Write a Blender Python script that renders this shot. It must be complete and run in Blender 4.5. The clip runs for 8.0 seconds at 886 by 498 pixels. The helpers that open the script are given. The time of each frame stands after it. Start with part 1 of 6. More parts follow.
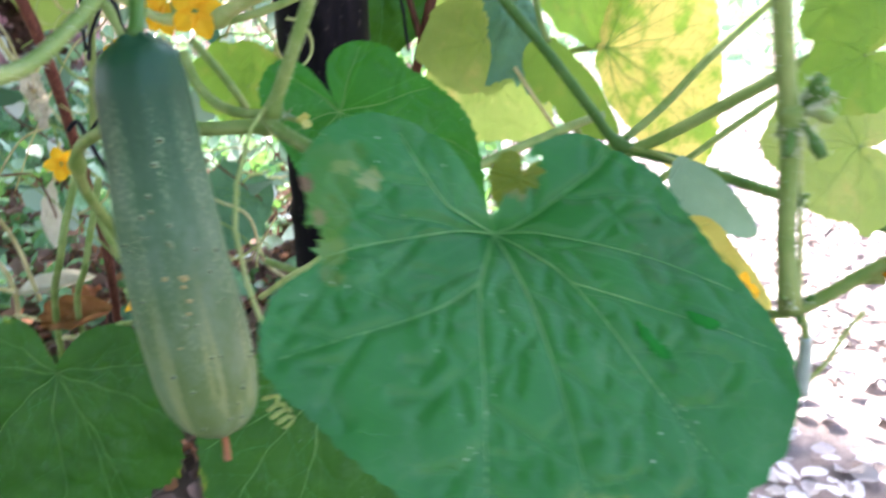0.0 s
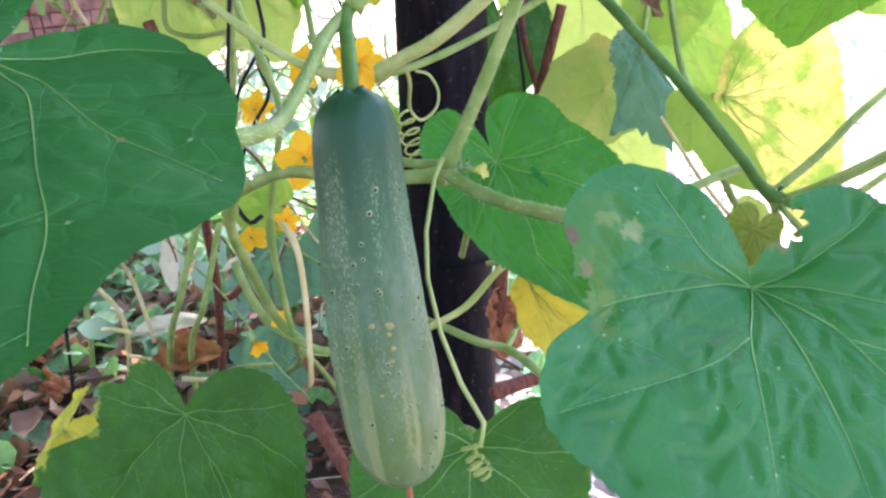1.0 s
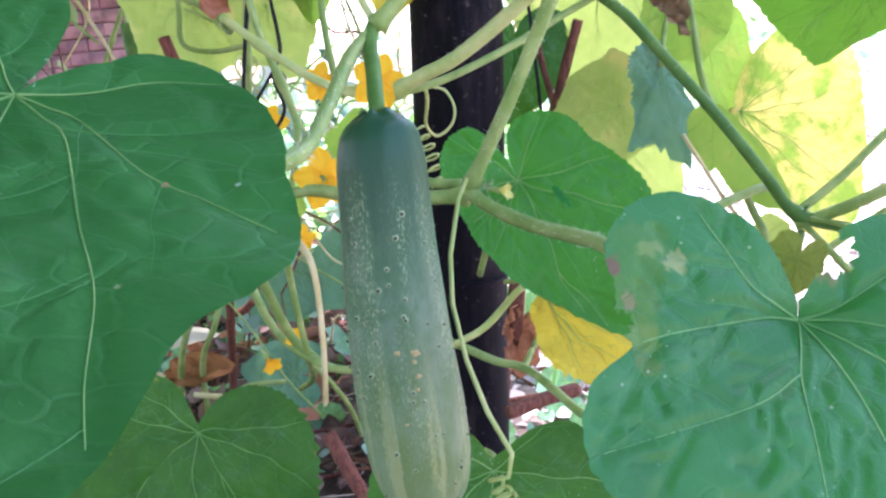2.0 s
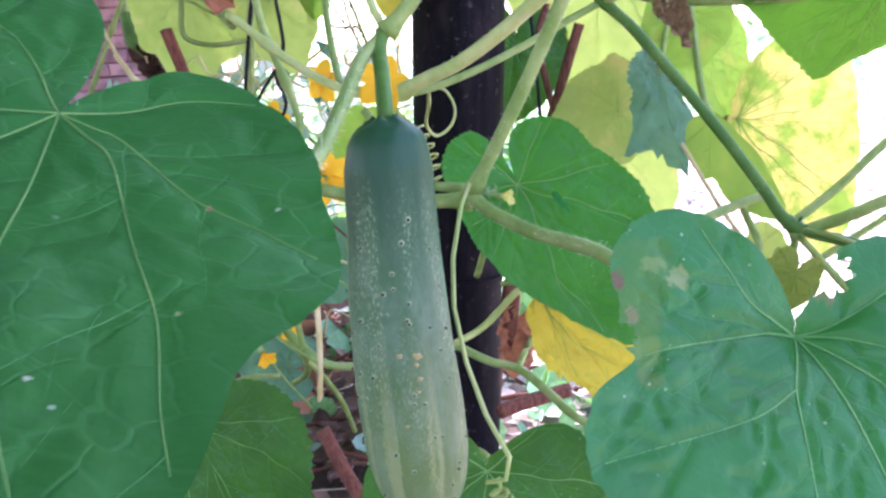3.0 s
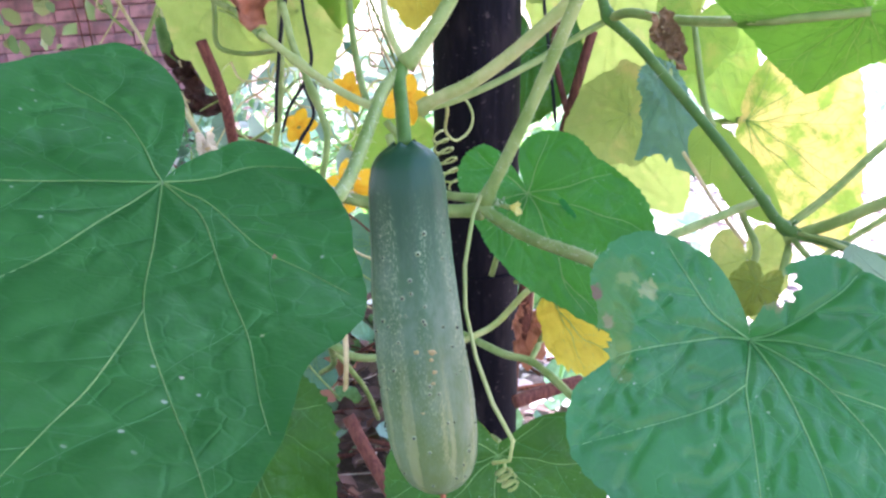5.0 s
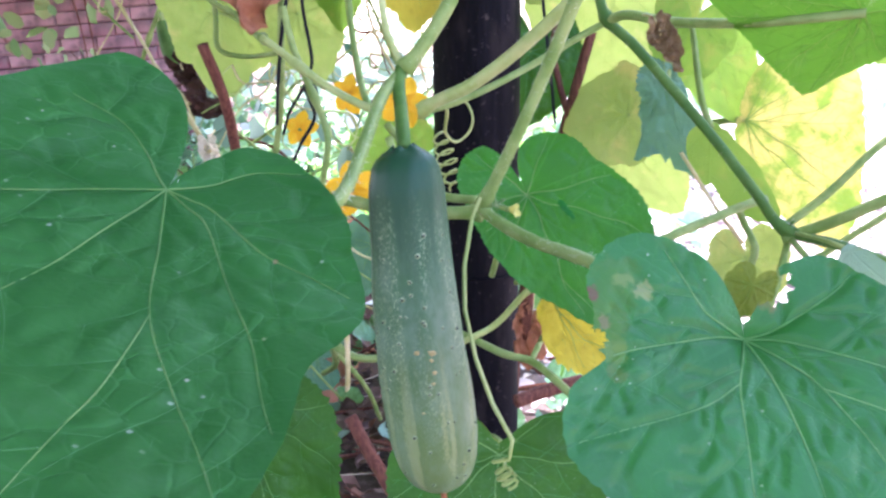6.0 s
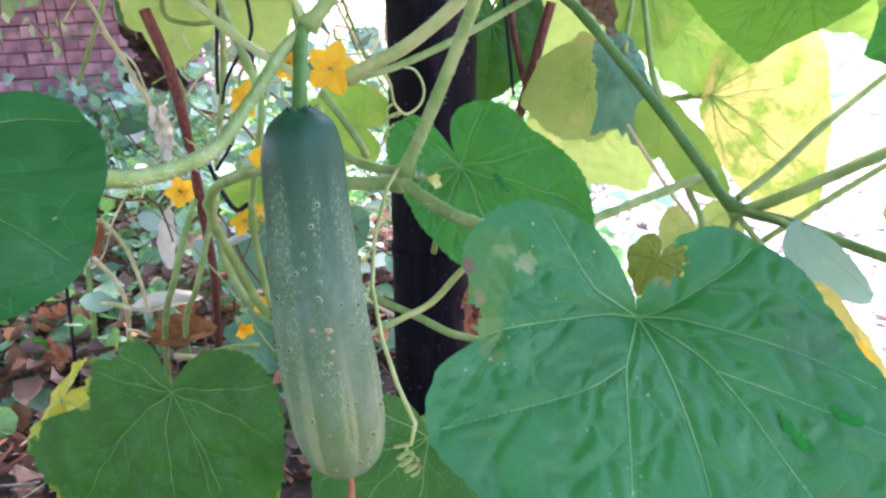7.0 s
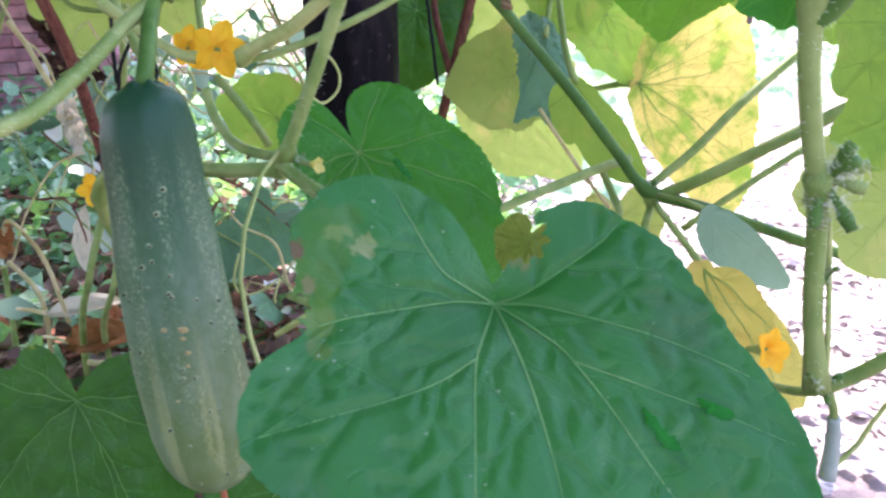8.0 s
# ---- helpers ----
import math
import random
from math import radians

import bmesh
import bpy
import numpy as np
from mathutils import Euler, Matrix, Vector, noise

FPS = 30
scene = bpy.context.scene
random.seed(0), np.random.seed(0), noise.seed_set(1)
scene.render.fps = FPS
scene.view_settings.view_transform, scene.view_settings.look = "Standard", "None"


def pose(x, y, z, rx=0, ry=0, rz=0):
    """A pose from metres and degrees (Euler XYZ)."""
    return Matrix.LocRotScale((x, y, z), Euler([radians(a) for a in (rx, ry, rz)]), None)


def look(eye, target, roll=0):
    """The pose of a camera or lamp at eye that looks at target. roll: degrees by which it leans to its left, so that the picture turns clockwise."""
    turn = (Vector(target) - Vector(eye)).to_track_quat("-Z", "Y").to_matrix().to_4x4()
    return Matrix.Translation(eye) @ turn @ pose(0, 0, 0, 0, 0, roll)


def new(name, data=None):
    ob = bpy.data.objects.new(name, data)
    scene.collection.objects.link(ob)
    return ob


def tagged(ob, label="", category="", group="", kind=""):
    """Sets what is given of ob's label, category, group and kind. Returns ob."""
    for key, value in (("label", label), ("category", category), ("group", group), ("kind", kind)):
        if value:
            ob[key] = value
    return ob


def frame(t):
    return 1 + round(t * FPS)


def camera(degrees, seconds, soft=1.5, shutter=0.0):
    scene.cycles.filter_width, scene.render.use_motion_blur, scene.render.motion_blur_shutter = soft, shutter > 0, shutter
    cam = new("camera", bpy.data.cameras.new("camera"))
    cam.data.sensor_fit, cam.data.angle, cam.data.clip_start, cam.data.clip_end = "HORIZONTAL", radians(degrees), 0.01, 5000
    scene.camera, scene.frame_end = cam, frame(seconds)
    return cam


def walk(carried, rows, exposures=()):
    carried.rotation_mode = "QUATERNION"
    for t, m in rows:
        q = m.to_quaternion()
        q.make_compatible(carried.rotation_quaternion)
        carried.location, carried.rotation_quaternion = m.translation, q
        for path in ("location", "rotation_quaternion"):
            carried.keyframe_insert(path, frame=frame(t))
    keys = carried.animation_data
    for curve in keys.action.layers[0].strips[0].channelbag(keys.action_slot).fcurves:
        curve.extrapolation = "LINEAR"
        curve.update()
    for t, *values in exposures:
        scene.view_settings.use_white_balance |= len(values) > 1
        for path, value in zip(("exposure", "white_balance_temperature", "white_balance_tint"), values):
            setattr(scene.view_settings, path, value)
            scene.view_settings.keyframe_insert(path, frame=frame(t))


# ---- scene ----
cam = camera(62.0, 8.0, soft=2.5, shutter=0.35)
# seconds, place, turn
PATH = [
    (0.0, -0.0024, -0.0009, 0.5751, 70.98, 3.76, -0.80),
    (0.1, -0.0231, -0.0033, 0.5843, 69.38, 3.31, -0.30),
    (0.2, -0.0509, -0.0155, 0.5836, 70.24, 0.33, -1.05),
    (0.5, -0.0625, -0.0100, 0.5790, 71.95, 2.30, 2.05),
    (1.0, -0.0620, -0.0009, 0.5800, 75.01, 4.46, 4.08),
    (1.5, -0.0722, 0.0108, 0.5805, 75.34, 6.01, 4.74),
    (1.7, -0.0703, 0.0096, 0.5813, 75.94, 4.94, 5.13),
    (2.8, -0.0717, 0.0051, 0.5917, 75.85, 3.97, 4.04),
    (3.0, -0.0750, 0.0030, 0.5903, 75.50, 2.90, 4.41),
    (3.5, -0.0654, -0.0229, 0.6081, 77.15, 3.44, 6.33),
    (4.0, -0.0640, -0.0259, 0.6101, 77.57, 3.11, 5.43),
    (4.5, -0.0621, -0.0358, 0.6102, 76.48, 3.33, 6.54),
    (4.7, -0.0641, -0.0359, 0.6096, 75.63, 3.15, 6.12),
    (5.8, -0.0661, -0.0375, 0.6111, 74.33, 3.76, 6.64),
    (6.0, -0.0636, -0.0398, 0.6119, 74.82, 3.60, 6.26),
    (6.3, -0.0523, -0.0353, 0.6162, 73.53, 3.68, 4.20),
    (6.6, -0.0289, -0.0178, 0.6052, 72.74, 3.90, 4.46),
    (7.0, -0.0256, -0.0137, 0.5991, 73.26, 3.01, 5.59),
    (7.4, -0.0149, -0.0083, 0.5979, 72.91, 3.02, 4.28),
    (8.0, 0.0090, 0.0148, 0.5838, 73.00, 3.13, 2.20),
]
walk(cam, [(t, pose(x, y, z, rx, ry, rz)) for t, x, y, z, rx, ry, rz in PATH], exposures=[(0.0, 2.72, 6300, 21), (0.5, 2.95, 6250, 26), (1.5, 3.08, 6000, 32), (3.0, 3.06, 5850, 38), (6.0, 3.12, 5850, 37), (7.2, 2.92, 5900, 36), (8.0, 2.65, 6000, 36)])

# ---- world and sun ----
world = bpy.data.worlds.new("sky")
scene.world = world
world.use_nodes = True
wn = world.node_tree.nodes
sky = wn.new("ShaderNodeTexSky")
sky.sky_type, sky.sun_disc = "NISHITA", False
SUN_ELEVATION, SUN_TURN = radians(58), radians(-28)
sky.sun_elevation, sky.sun_rotation = SUN_ELEVATION, SUN_TURN
sky.air_density, sky.dust_density = 1.0, 3.0
wn["Background"].inputs["Strength"].default_value = 0.15
world.node_tree.links.new(sky.outputs[0], wn["Background"].inputs["Color"])
sun_data = bpy.data.lights.new("sun", "SUN")
sun_data.energy, sun_data.angle, sun_data.color = 4.4, radians(4), (1.0, 0.95, 0.88)
sun = new("sun", sun_data)
# the sun stands behind the plant, a little to the left of the way ahead
SUN_FROM = Vector((math.sin(SUN_TURN) * math.cos(SUN_ELEVATION), math.cos(SUN_TURN) * math.cos(SUN_ELEVATION), math.sin(SUN_ELEVATION)))
sun.matrix_world = look(tuple(SUN_FROM * 20), (0, 0, 0))

# ---- materials ----
class Nodes:
    """Short hand for a node material."""
    def __init__(self, name):
        self.m = bpy.data.materials.new(name)
        self.m.use_nodes = True
        self.t = self.m.node_tree
        self.bsdf = self.t.nodes["Principled BSDF"]
        self.out = self.t.nodes["Material Output"]

    def add(self, kind, operation="", use_clamp=False, data_type="", feature="", uv_map="", interpolation_type=""):
        n = self.t.nodes.new(kind)
        if operation:
            n.operation = operation
        if use_clamp:
            n.use_clamp = True
        if data_type:
            n.data_type = data_type
        if feature:
            n.feature = feature
        if uv_map:
            n.uv_map = uv_map
        if interpolation_type:
            n.interpolation_type = interpolation_type
        return n

    def put(self, socket, value):
        if isinstance(value, bpy.types.NodeSocket):
            self.t.links.new(value, socket)
        elif isinstance(value, (tuple, list)) and len(value) == 3 and socket.type == "RGBA":
            socket.default_value = (*value, 1)
        else:
            socket.default_value = value

    def math(self, op, a, b=0.0, c=0.0, clamp=False):
        n = self.add("ShaderNodeMath", operation=op, use_clamp=clamp)
        for i, v in enumerate((a, b, c)):
            self.put(n.inputs[i], v)
        return n.outputs[0]

    def mix(self, fac, a, b):
        n = self.add("ShaderNodeMix", data_type="RGBA")
        self.put(n.inputs[0], fac), self.put(n.inputs[6], a), self.put(n.inputs[7], b)
        return n.outputs[2]

    def noise(self, vec, scale, detail=3.0, rough=0.55):
        n = self.add("ShaderNodeTexNoise")
        if vec is not None:
            self.put(n.inputs["Vector"], vec)
        n.inputs["Scale"].default_value, n.inputs["Detail"].default_value, n.inputs["Roughness"].default_value = scale, detail, rough
        return n.outputs["Fac"]

    def voronoi(self, vec, scale, feature="F1"):
        n = self.add("ShaderNodeTexVoronoi", feature=feature)
        self.put(n.inputs["Vector"], vec)
        n.inputs["Scale"].default_value = scale
        return n.outputs["Distance"]

    def ramp(self, fac, lo, hi):
        n = self.add("ShaderNodeMapRange", interpolation_type="SMOOTHSTEP")
        self.put(n.inputs[0], fac)
        n.inputs[1].default_value, n.inputs[2].default_value = lo, hi
        return n.outputs[0]

    def local(self):
        return self.add("ShaderNodeTexCoord").outputs["Object"]

    def stretch(self, vec, s):
        n = self.add("ShaderNodeMapping")
        self.put(n.inputs["Vector"], vec)
        n.inputs["Scale"].default_value = s
        return n.outputs[0]

    def bump(self, height, strength=0.4, distance=0.001, normal=None):
        n = self.add("ShaderNodeBump")
        self.put(n.inputs["Height"], height)
        n.inputs["Strength"].default_value, n.inputs["Distance"].default_value = strength, distance
        if normal is not None:
            self.put(n.inputs["Normal"], normal)
        return n.outputs[0]

    def finish(self, color, rough=0.5, normal=None, metal=0.0, spec=0.5, glow=None, glow_share=0.0):
        self.put(self.bsdf.inputs["Base Color"], color)
        self.put(self.bsdf.inputs["Roughness"], rough)
        self.bsdf.inputs["Metallic"].default_value = metal
        self.bsdf.inputs["Specular IOR Level"].default_value = spec
        if normal is not None:
            self.put(self.bsdf.inputs["Normal"], normal)
        if glow_share:
            tr = self.add("ShaderNodeBsdfTranslucent")
            self.put(tr.inputs["Color"], glow)
            if normal is not None:
                self.put(tr.inputs["Normal"], normal)
            mx = self.add("ShaderNodeMixShader")
            mx.inputs[0].default_value = glow_share
            self.t.links.new(self.bsdf.outputs[0], mx.inputs[1])
            self.t.links.new(tr.outputs[0], mx.inputs[2])
            self.t.links.new(mx.outputs[0], self.out.inputs[0])
        return self.m


def leaf_material(name, dark, light, vein, thin, share=0.4, rough=0.42, yellow=None, patch=0.5, edge=0.0, speck=True, vein_mix=0.65, burnt=0.0, side_lines=1.0, scorch=(), spec=0.16):
    """A cucumber leaf: radiating main veins, slanting side veins, a fine net between them, blotches and pale specks.
    yellow: the colour that spreads between the veins, from the noise level patch on; edge: how far the rim yellows."""
    n = Nodes(name)
    loc = n.local()
    sep = n.add("ShaderNodeSeparateXYZ")
    n.put(sep.inputs[0], n.add("ShaderNodeUVMap", uv_map="vein").outputs[0])
    along, perp = sep.outputs[0], n.math("ABSOLUTE", sep.outputs[1])
    rim = n.add("ShaderNodeSeparateXYZ")
    n.put(rim.inputs[0], n.add("ShaderNodeUVMap", uv_map="rim").outputs[0])
    width = n.math("MULTIPLY_ADD", along, -0.0055, 0.00105)
    main = n.math("SUBTRACT", 1.0, n.math("DIVIDE", perp, n.math("MAXIMUM", width, 0.0003)), clamp=True)
    wob = n.math("MULTIPLY", n.noise(loc, 60, 2), 0.9)
    x = n.math("ADD", n.math("DIVIDE", n.math("MULTIPLY_ADD", perp, -0.85, along), 0.0155), wob)
    away = n.math("SUBTRACT", 0.5, n.math("ABSOLUTE", n.math("SUBTRACT", n.math("FRACT", x), 0.5)))
    side = n.math("SUBTRACT", 1.0, n.math("MULTIPLY", away, 26.0), clamp=True)
    bent = n.add("ShaderNodeVectorMath", operation="MULTIPLY_ADD")
    shift = n.add("ShaderNodeTexNoise")
    n.put(shift.inputs["Vector"], loc)
    shift.inputs["Scale"].default_value = 120
    n.put(bent.inputs[0], shift.outputs["Color"])
    bent.inputs[1].default_value = (0.005, 0.005, 0.005)
    n.put(bent.inputs[2], n.stretch(loc, (1, 1, 0)))
    net = n.voronoi(bent.outputs[0], 140, "DISTANCE_TO_EDGE")
    netm = n.math("SUBTRACT", 1.0, n.math("MULTIPLY", net, 15.0), clamp=True)
    netm = n.math("MULTIPLY", netm, n.ramp(n.noise(loc, 45, 2), 0.3, 0.65))
    veins = n.math("MAXIMUM", n.math("MULTIPLY", main, min(1.0, 2.0 * side_lines)), n.math("MULTIPLY", side, 0.6 * side_lines))
    veins2 = n.math("MAXIMUM", veins, n.math("MULTIPLY", netm, 0.32))
    blot = n.noise(loc, 22, 4)
    fine = n.noise(loc, 260, 3)
    base = n.mix(n.ramp(blot, 0.3, 0.7), dark, light)
    base = n.mix(n.math("MULTIPLY", fine, 0.35), base, light)
    lit = n.mix(0.55, base, thin)
    if yellow is not None:
        y = n.ramp(n.math("ADD", n.noise(loc, 30, 4), n.math("MULTIPLY", n.math("POWER", rim.outputs[0], 3.0), edge)), patch, patch + 0.22)
        y = n.math("MULTIPLY", y, n.math("SUBTRACT", 1.0, n.math("MULTIPLY", n.math("MAXIMUM", side, main), 0.75)))
        base, lit = n.mix(y, base, yellow), n.mix(y, lit, yellow)
    if burnt:
        b = n.math("MULTIPLY", n.ramp(n.noise(loc, 75, 3), 0.62, 0.7), n.ramp(rim.outputs[0], 0.8, 0.98))
        base = n.mix(b, base, (0.22, 0.13, 0.05))
    for cx, cy, cr, tone in scorch:
        far = n.add("ShaderNodeVectorMath", operation="DISTANCE")
        n.put(far.inputs[0], n.stretch(loc, (1, 1, 0)))
        far.inputs[1].default_value = (cx, cy, 0)
        d = n.math("ADD", far.outputs["Value"], n.math("MULTIPLY_ADD", n.noise(loc, 0.9 / cr, 4, 0.65), cr * 2.6, -cr * 1.3))
        hit = n.ramp(d, cr, cr * 0.5)
        base, lit = n.mix(hit, base, tone), n.mix(hit, lit, tone)
    col = n.mix(n.math("MULTIPLY", veins2, vein_mix), base, vein)
    if speck:
        s = n.ramp(n.math("ADD", n.voronoi(loc, 210), n.math("MULTIPLY", n.noise(loc, 700, 2), 0.12)), 0.185, 0.125)
        s = n.math("MULTIPLY", s, n.ramp(n.noise(loc, 38, 2), 0.52, 0.64))
        col = n.mix(n.math("MULTIPLY", s, 0.6), col, (0.5, 0.56, 0.4))
        # pale sheen put into the colour in wide soft patches
        pale_sheen = n.math("MULTIPLY", n.ramp(n.noise(loc, 55, 5, 0.7), 0.5, 0.72), 0.08)
        col = n.mix(pale_sheen, col, (0.3, 0.42, 0.3))
    h = n.math("ADD", n.math("MULTIPLY", veins, -0.5), n.math("MULTIPLY", netm, -0.14))
    h = n.math("ADD", h, n.math("MULTIPLY", n.noise(loc, 420, 2), 0.25))
    nor = n.bump(h, 0.8, 0.0013)
    r = n.math("MULTIPLY_ADD", fine, 0.25, rough - 0.1)
    return n.finish(col, r, nor, glow=lit, glow_share=share, spec=spec)


def vine_material(name, a, b, rough=0.5, share=0.15):
    n = Nodes(name)
    loc = n.local()
    lines = n.noise(n.stretch(loc, (900, 900, 60)), 1.0, 2)
    col = n.mix(n.ramp(n.noise(loc, 45, 3), 0.35, 0.65), a, b)
    col = n.mix(n.math("MULTIPLY", lines, 0.25), col, tuple(min(1, c * 1.5) for c in b))
    return n.finish(col, rough, n.bump(lines, 0.3, 0.0006), glow=col, glow_share=share, spec=0.2)


def stick_material(name, a, b, rough=0.85):
    n = Nodes(name)
    loc = n.local()
    g = n.noise(n.stretch(loc, (1, 1, 0.25)), 260, 4, 0.7)
    col = n.mix(n.ramp(g, 0.3, 0.7), a, b)
    return n.finish(col, rough, n.bump(g, 0.7, 0.001), spec=0.2)


def petal_material(name, a, b):
    n = Nodes(name)
    loc = n.local()
    col = n.mix(n.ramp(n.noise(n.stretch(loc, (1, 0.3, 1)), 320, 3), 0.3, 0.7), a, b)
    return n.finish(col, 0.55, n.bump(n.noise(loc, 500), 0.3, 0.0005), glow=a, glow_share=0.45, spec=0.2)


def dry_material(name, a, b, share=0.3, scale=40):
    n = Nodes(name)
    loc = n.local()
    rnd = n.add("ShaderNodeNewGeometry").outputs["Random Per Island"]
    g = n.noise(loc, scale, 5, 0.65)
    col = n.mix(n.ramp(g, 0.3, 0.72), a, b)
    col = n.mix(n.math("MULTIPLY", rnd, 0.5), col, tuple(c * 0.45 for c in a))
    return n.finish(col, 0.7, n.bump(n.noise(loc, 150, 5, 0.65), 1.0, 0.0025), glow=b, glow_share=share, spec=0.2)


LEAF_GREEN = leaf_material("leaf_green", (0.018, 0.102, 0.021), (0.031, 0.146, 0.032), (0.09, 0.27, 0.09), (0.05, 0.36, 0.02), 0.28, 0.55, side_lines=0.03, spec=0.1, scorch=[(-0.0301, 0.0202, 0.0008, (0.5, 0.16, 0.14)), (-0.0346, 0.0474, 0.0005, (0.3, 0.36, 0.16)), (-0.0263, 0.0628, 0.0005, (0.4, 0.42, 0.28))])
LEAF_BLUISH = leaf_material("leaf_bluish_green", (0.013, 0.108, 0.019), (0.026, 0.158, 0.034), (0.07, 0.24, 0.08), (0.05, 0.36, 0.03), 0.22, 0.36, side_lines=0.12,
                            spec=0.3, scorch=[(0.052, -0.016, 0.012, (0.06, 0.17, 0.022)), (0.0437, -0.026, 0.011, (0.05, 0.17, 0.026)), (0.051, -0.003, 0.007, (0.09, 0.19, 0.03)), (0.053, 0.006, 0.0045, (0.08, 0.17, 0.035)),
                                    (0.035, -0.0215, 0.0045, (0.2, 0.26, 0.085)), (0.0415, -0.0265, 0.004, (0.13, 0.22, 0.05)), (0.0538, -0.0235, 0.0035, (0.15, 0.09, 0.045)), (0.0525, -0.013, 0.003, (0.17, 0.17, 0.06)),
                                    (-0.0105, -0.0125, 0.0072, (0.13, 0.16, 0.04)), (0.0, 0.098, 0.02, (0.15, 0.26, 0.05)), (-0.045, 0.02, 0.012, (0.03, 0.13, 0.03))])
LEAF_MID = leaf_material("leaf_fresh_green", (0.012, 0.115, 0.014), (0.022, 0.165, 0.024), (0.11, 0.36, 0.07), (0.12, 0.48, 0.01), 0.32, 0.4, side_lines=0.25)
LEAF_LOW = leaf_material("leaf_deep_green", (0.017, 0.08, 0.005), (0.03, 0.12, 0.008), (0.11, 0.23, 0.05), (0.09, 0.28, 0.01), 0.13, 0.42, yellow=(0.36, 0.36, 0.03), patch=0.86, edge=0.34, side_lines=0.2, scorch=[(0.1, 0.012, 0.012, (0.3, 0.32, 0.03)), (0.075, -0.045, 0.010, (0.26, 0.3, 0.03)), (0.15, 0.075, 0.013, (0.34, 0.34, 0.04)), (0.095, 0.035, 0.010, (0.2, 0.26, 0.03))])
# brighter copy of the leaf green, light from behind put into its colours
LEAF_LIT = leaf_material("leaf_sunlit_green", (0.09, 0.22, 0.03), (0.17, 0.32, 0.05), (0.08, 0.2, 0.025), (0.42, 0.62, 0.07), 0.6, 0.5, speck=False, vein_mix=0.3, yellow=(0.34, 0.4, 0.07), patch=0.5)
LEAF_DROOP = leaf_material("leaf_drooping_green", (0.05, 0.17, 0.012), (0.085, 0.23, 0.02), (0.06, 0.17, 0.02), (0.16, 0.37, 0.02), 0.45, 0.5, vein_mix=0.2)
# backlight is put into the colours of this pale leaf too
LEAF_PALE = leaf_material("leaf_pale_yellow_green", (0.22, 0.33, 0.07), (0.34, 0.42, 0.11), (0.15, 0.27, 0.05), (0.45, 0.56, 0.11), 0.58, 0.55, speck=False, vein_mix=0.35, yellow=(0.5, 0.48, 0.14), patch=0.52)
LEAF_MOTTLED = leaf_material("leaf_mottled_yellow", (0.12, 0.25, 0.03), (0.2, 0.33, 0.045), (0.06, 0.16, 0.015), (0.34, 0.5, 0.05), 0.55, 0.55, yellow=(0.62, 0.52, 0.13), patch=0.36, speck=False, vein_mix=0.8)
LEAF_YELLOW = leaf_material("leaf_yellow", (0.46, 0.38, 0.03), (0.6, 0.5, 0.06), (0.26, 0.27, 0.035), (0.68, 0.56, 0.04), 0.42, 0.55, yellow=(0.32, 0.24, 0.035), patch=0.55, speck=False, vein_mix=0.5)
LEAF_TEAL = leaf_material("leaf_teal_underside", (0.08, 0.19, 0.115), (0.13, 0.26, 0.17), (0.10, 0.21, 0.11), (0.14, 0.34, 0.08), 0.3, 0.55, speck=False, vein_mix=0.4)
VINE = vine_material("vine_stem_green", (0.15, 0.245, 0.05), (0.28, 0.355, 0.11))
VINE_DARK = vine_material("vine_stem_dark_green", (0.05, 0.13, 0.02), (0.10, 0.20, 0.04))
VINE_PALE = vine_material("vine_stem_pale", (0.30, 0.38, 0.10), (0.46, 0.50, 0.19))
VINE_OLD = vine_material("vine_stem_straw", (0.42, 0.36, 0.13), (0.58, 0.5, 0.26))
HAIR = vine_material("stem_hair", (0.55, 0.6, 0.4), (0.7, 0.72, 0.55))
STICK = stick_material("stick_bark_redbrown", (0.085, 0.027, 0.018), (0.2, 0.075, 0.045))
WIRE = stick_material("black_wire", (0.008, 0.008, 0.009), (0.02, 0.018, 0.018))
PETAL = petal_material("petal_orange_yellow", (0.9, 0.48, 0.012), (0.95, 0.6, 0.03))
PETAL_PALE = petal_material("petal_pale_yellow", (0.62, 0.6, 0.16), (0.72, 0.68, 0.26))
DRY_BROWN = dry_material("dry_leaf_brown", (0.3, 0.105, 0.03), (0.52, 0.245, 0.085), 0.18)
DRY_RED = dry_material("dry_leaf_rust", (0.38, 0.13, 0.06), (0.62, 0.28, 0.15), 0.15)
DRY_ORANGE = dry_material("dry_leaf_orange", (0.55, 0.16, 0.06), (0.78, 0.32, 0.17), 0.2)
DRY_BUD = dry_material("dry_bud_brown", (0.13, 0.075, 0.035), (0.36, 0.25, 0.12), 0.1)
DRY_CREAM = dry_material("dry_leaf_cream", (0.6, 0.52, 0.35), (0.77, 0.71, 0.55))
RIB = vine_material("leaf_rib", (0.09, 0.22, 0.05), (0.2, 0.34, 0.095))
RIB_CLEAR = vine_material("leaf_rib_clear", (0.075, 0.235, 0.062), (0.19, 0.365, 0.125))
RIB_FAINT = vine_material("leaf_side_vein", (0.035, 0.17, 0.04), (0.075, 0.235, 0.065))
RIB_PALE = vine_material("pale_leaf_rib", (0.22, 0.33, 0.07), (0.32, 0.42, 0.1), share=0.4)
RIB_LIT = vine_material("sunlit_leaf_rib", (0.14, 0.27, 0.04), (0.22, 0.36, 0.07), share=0.3)
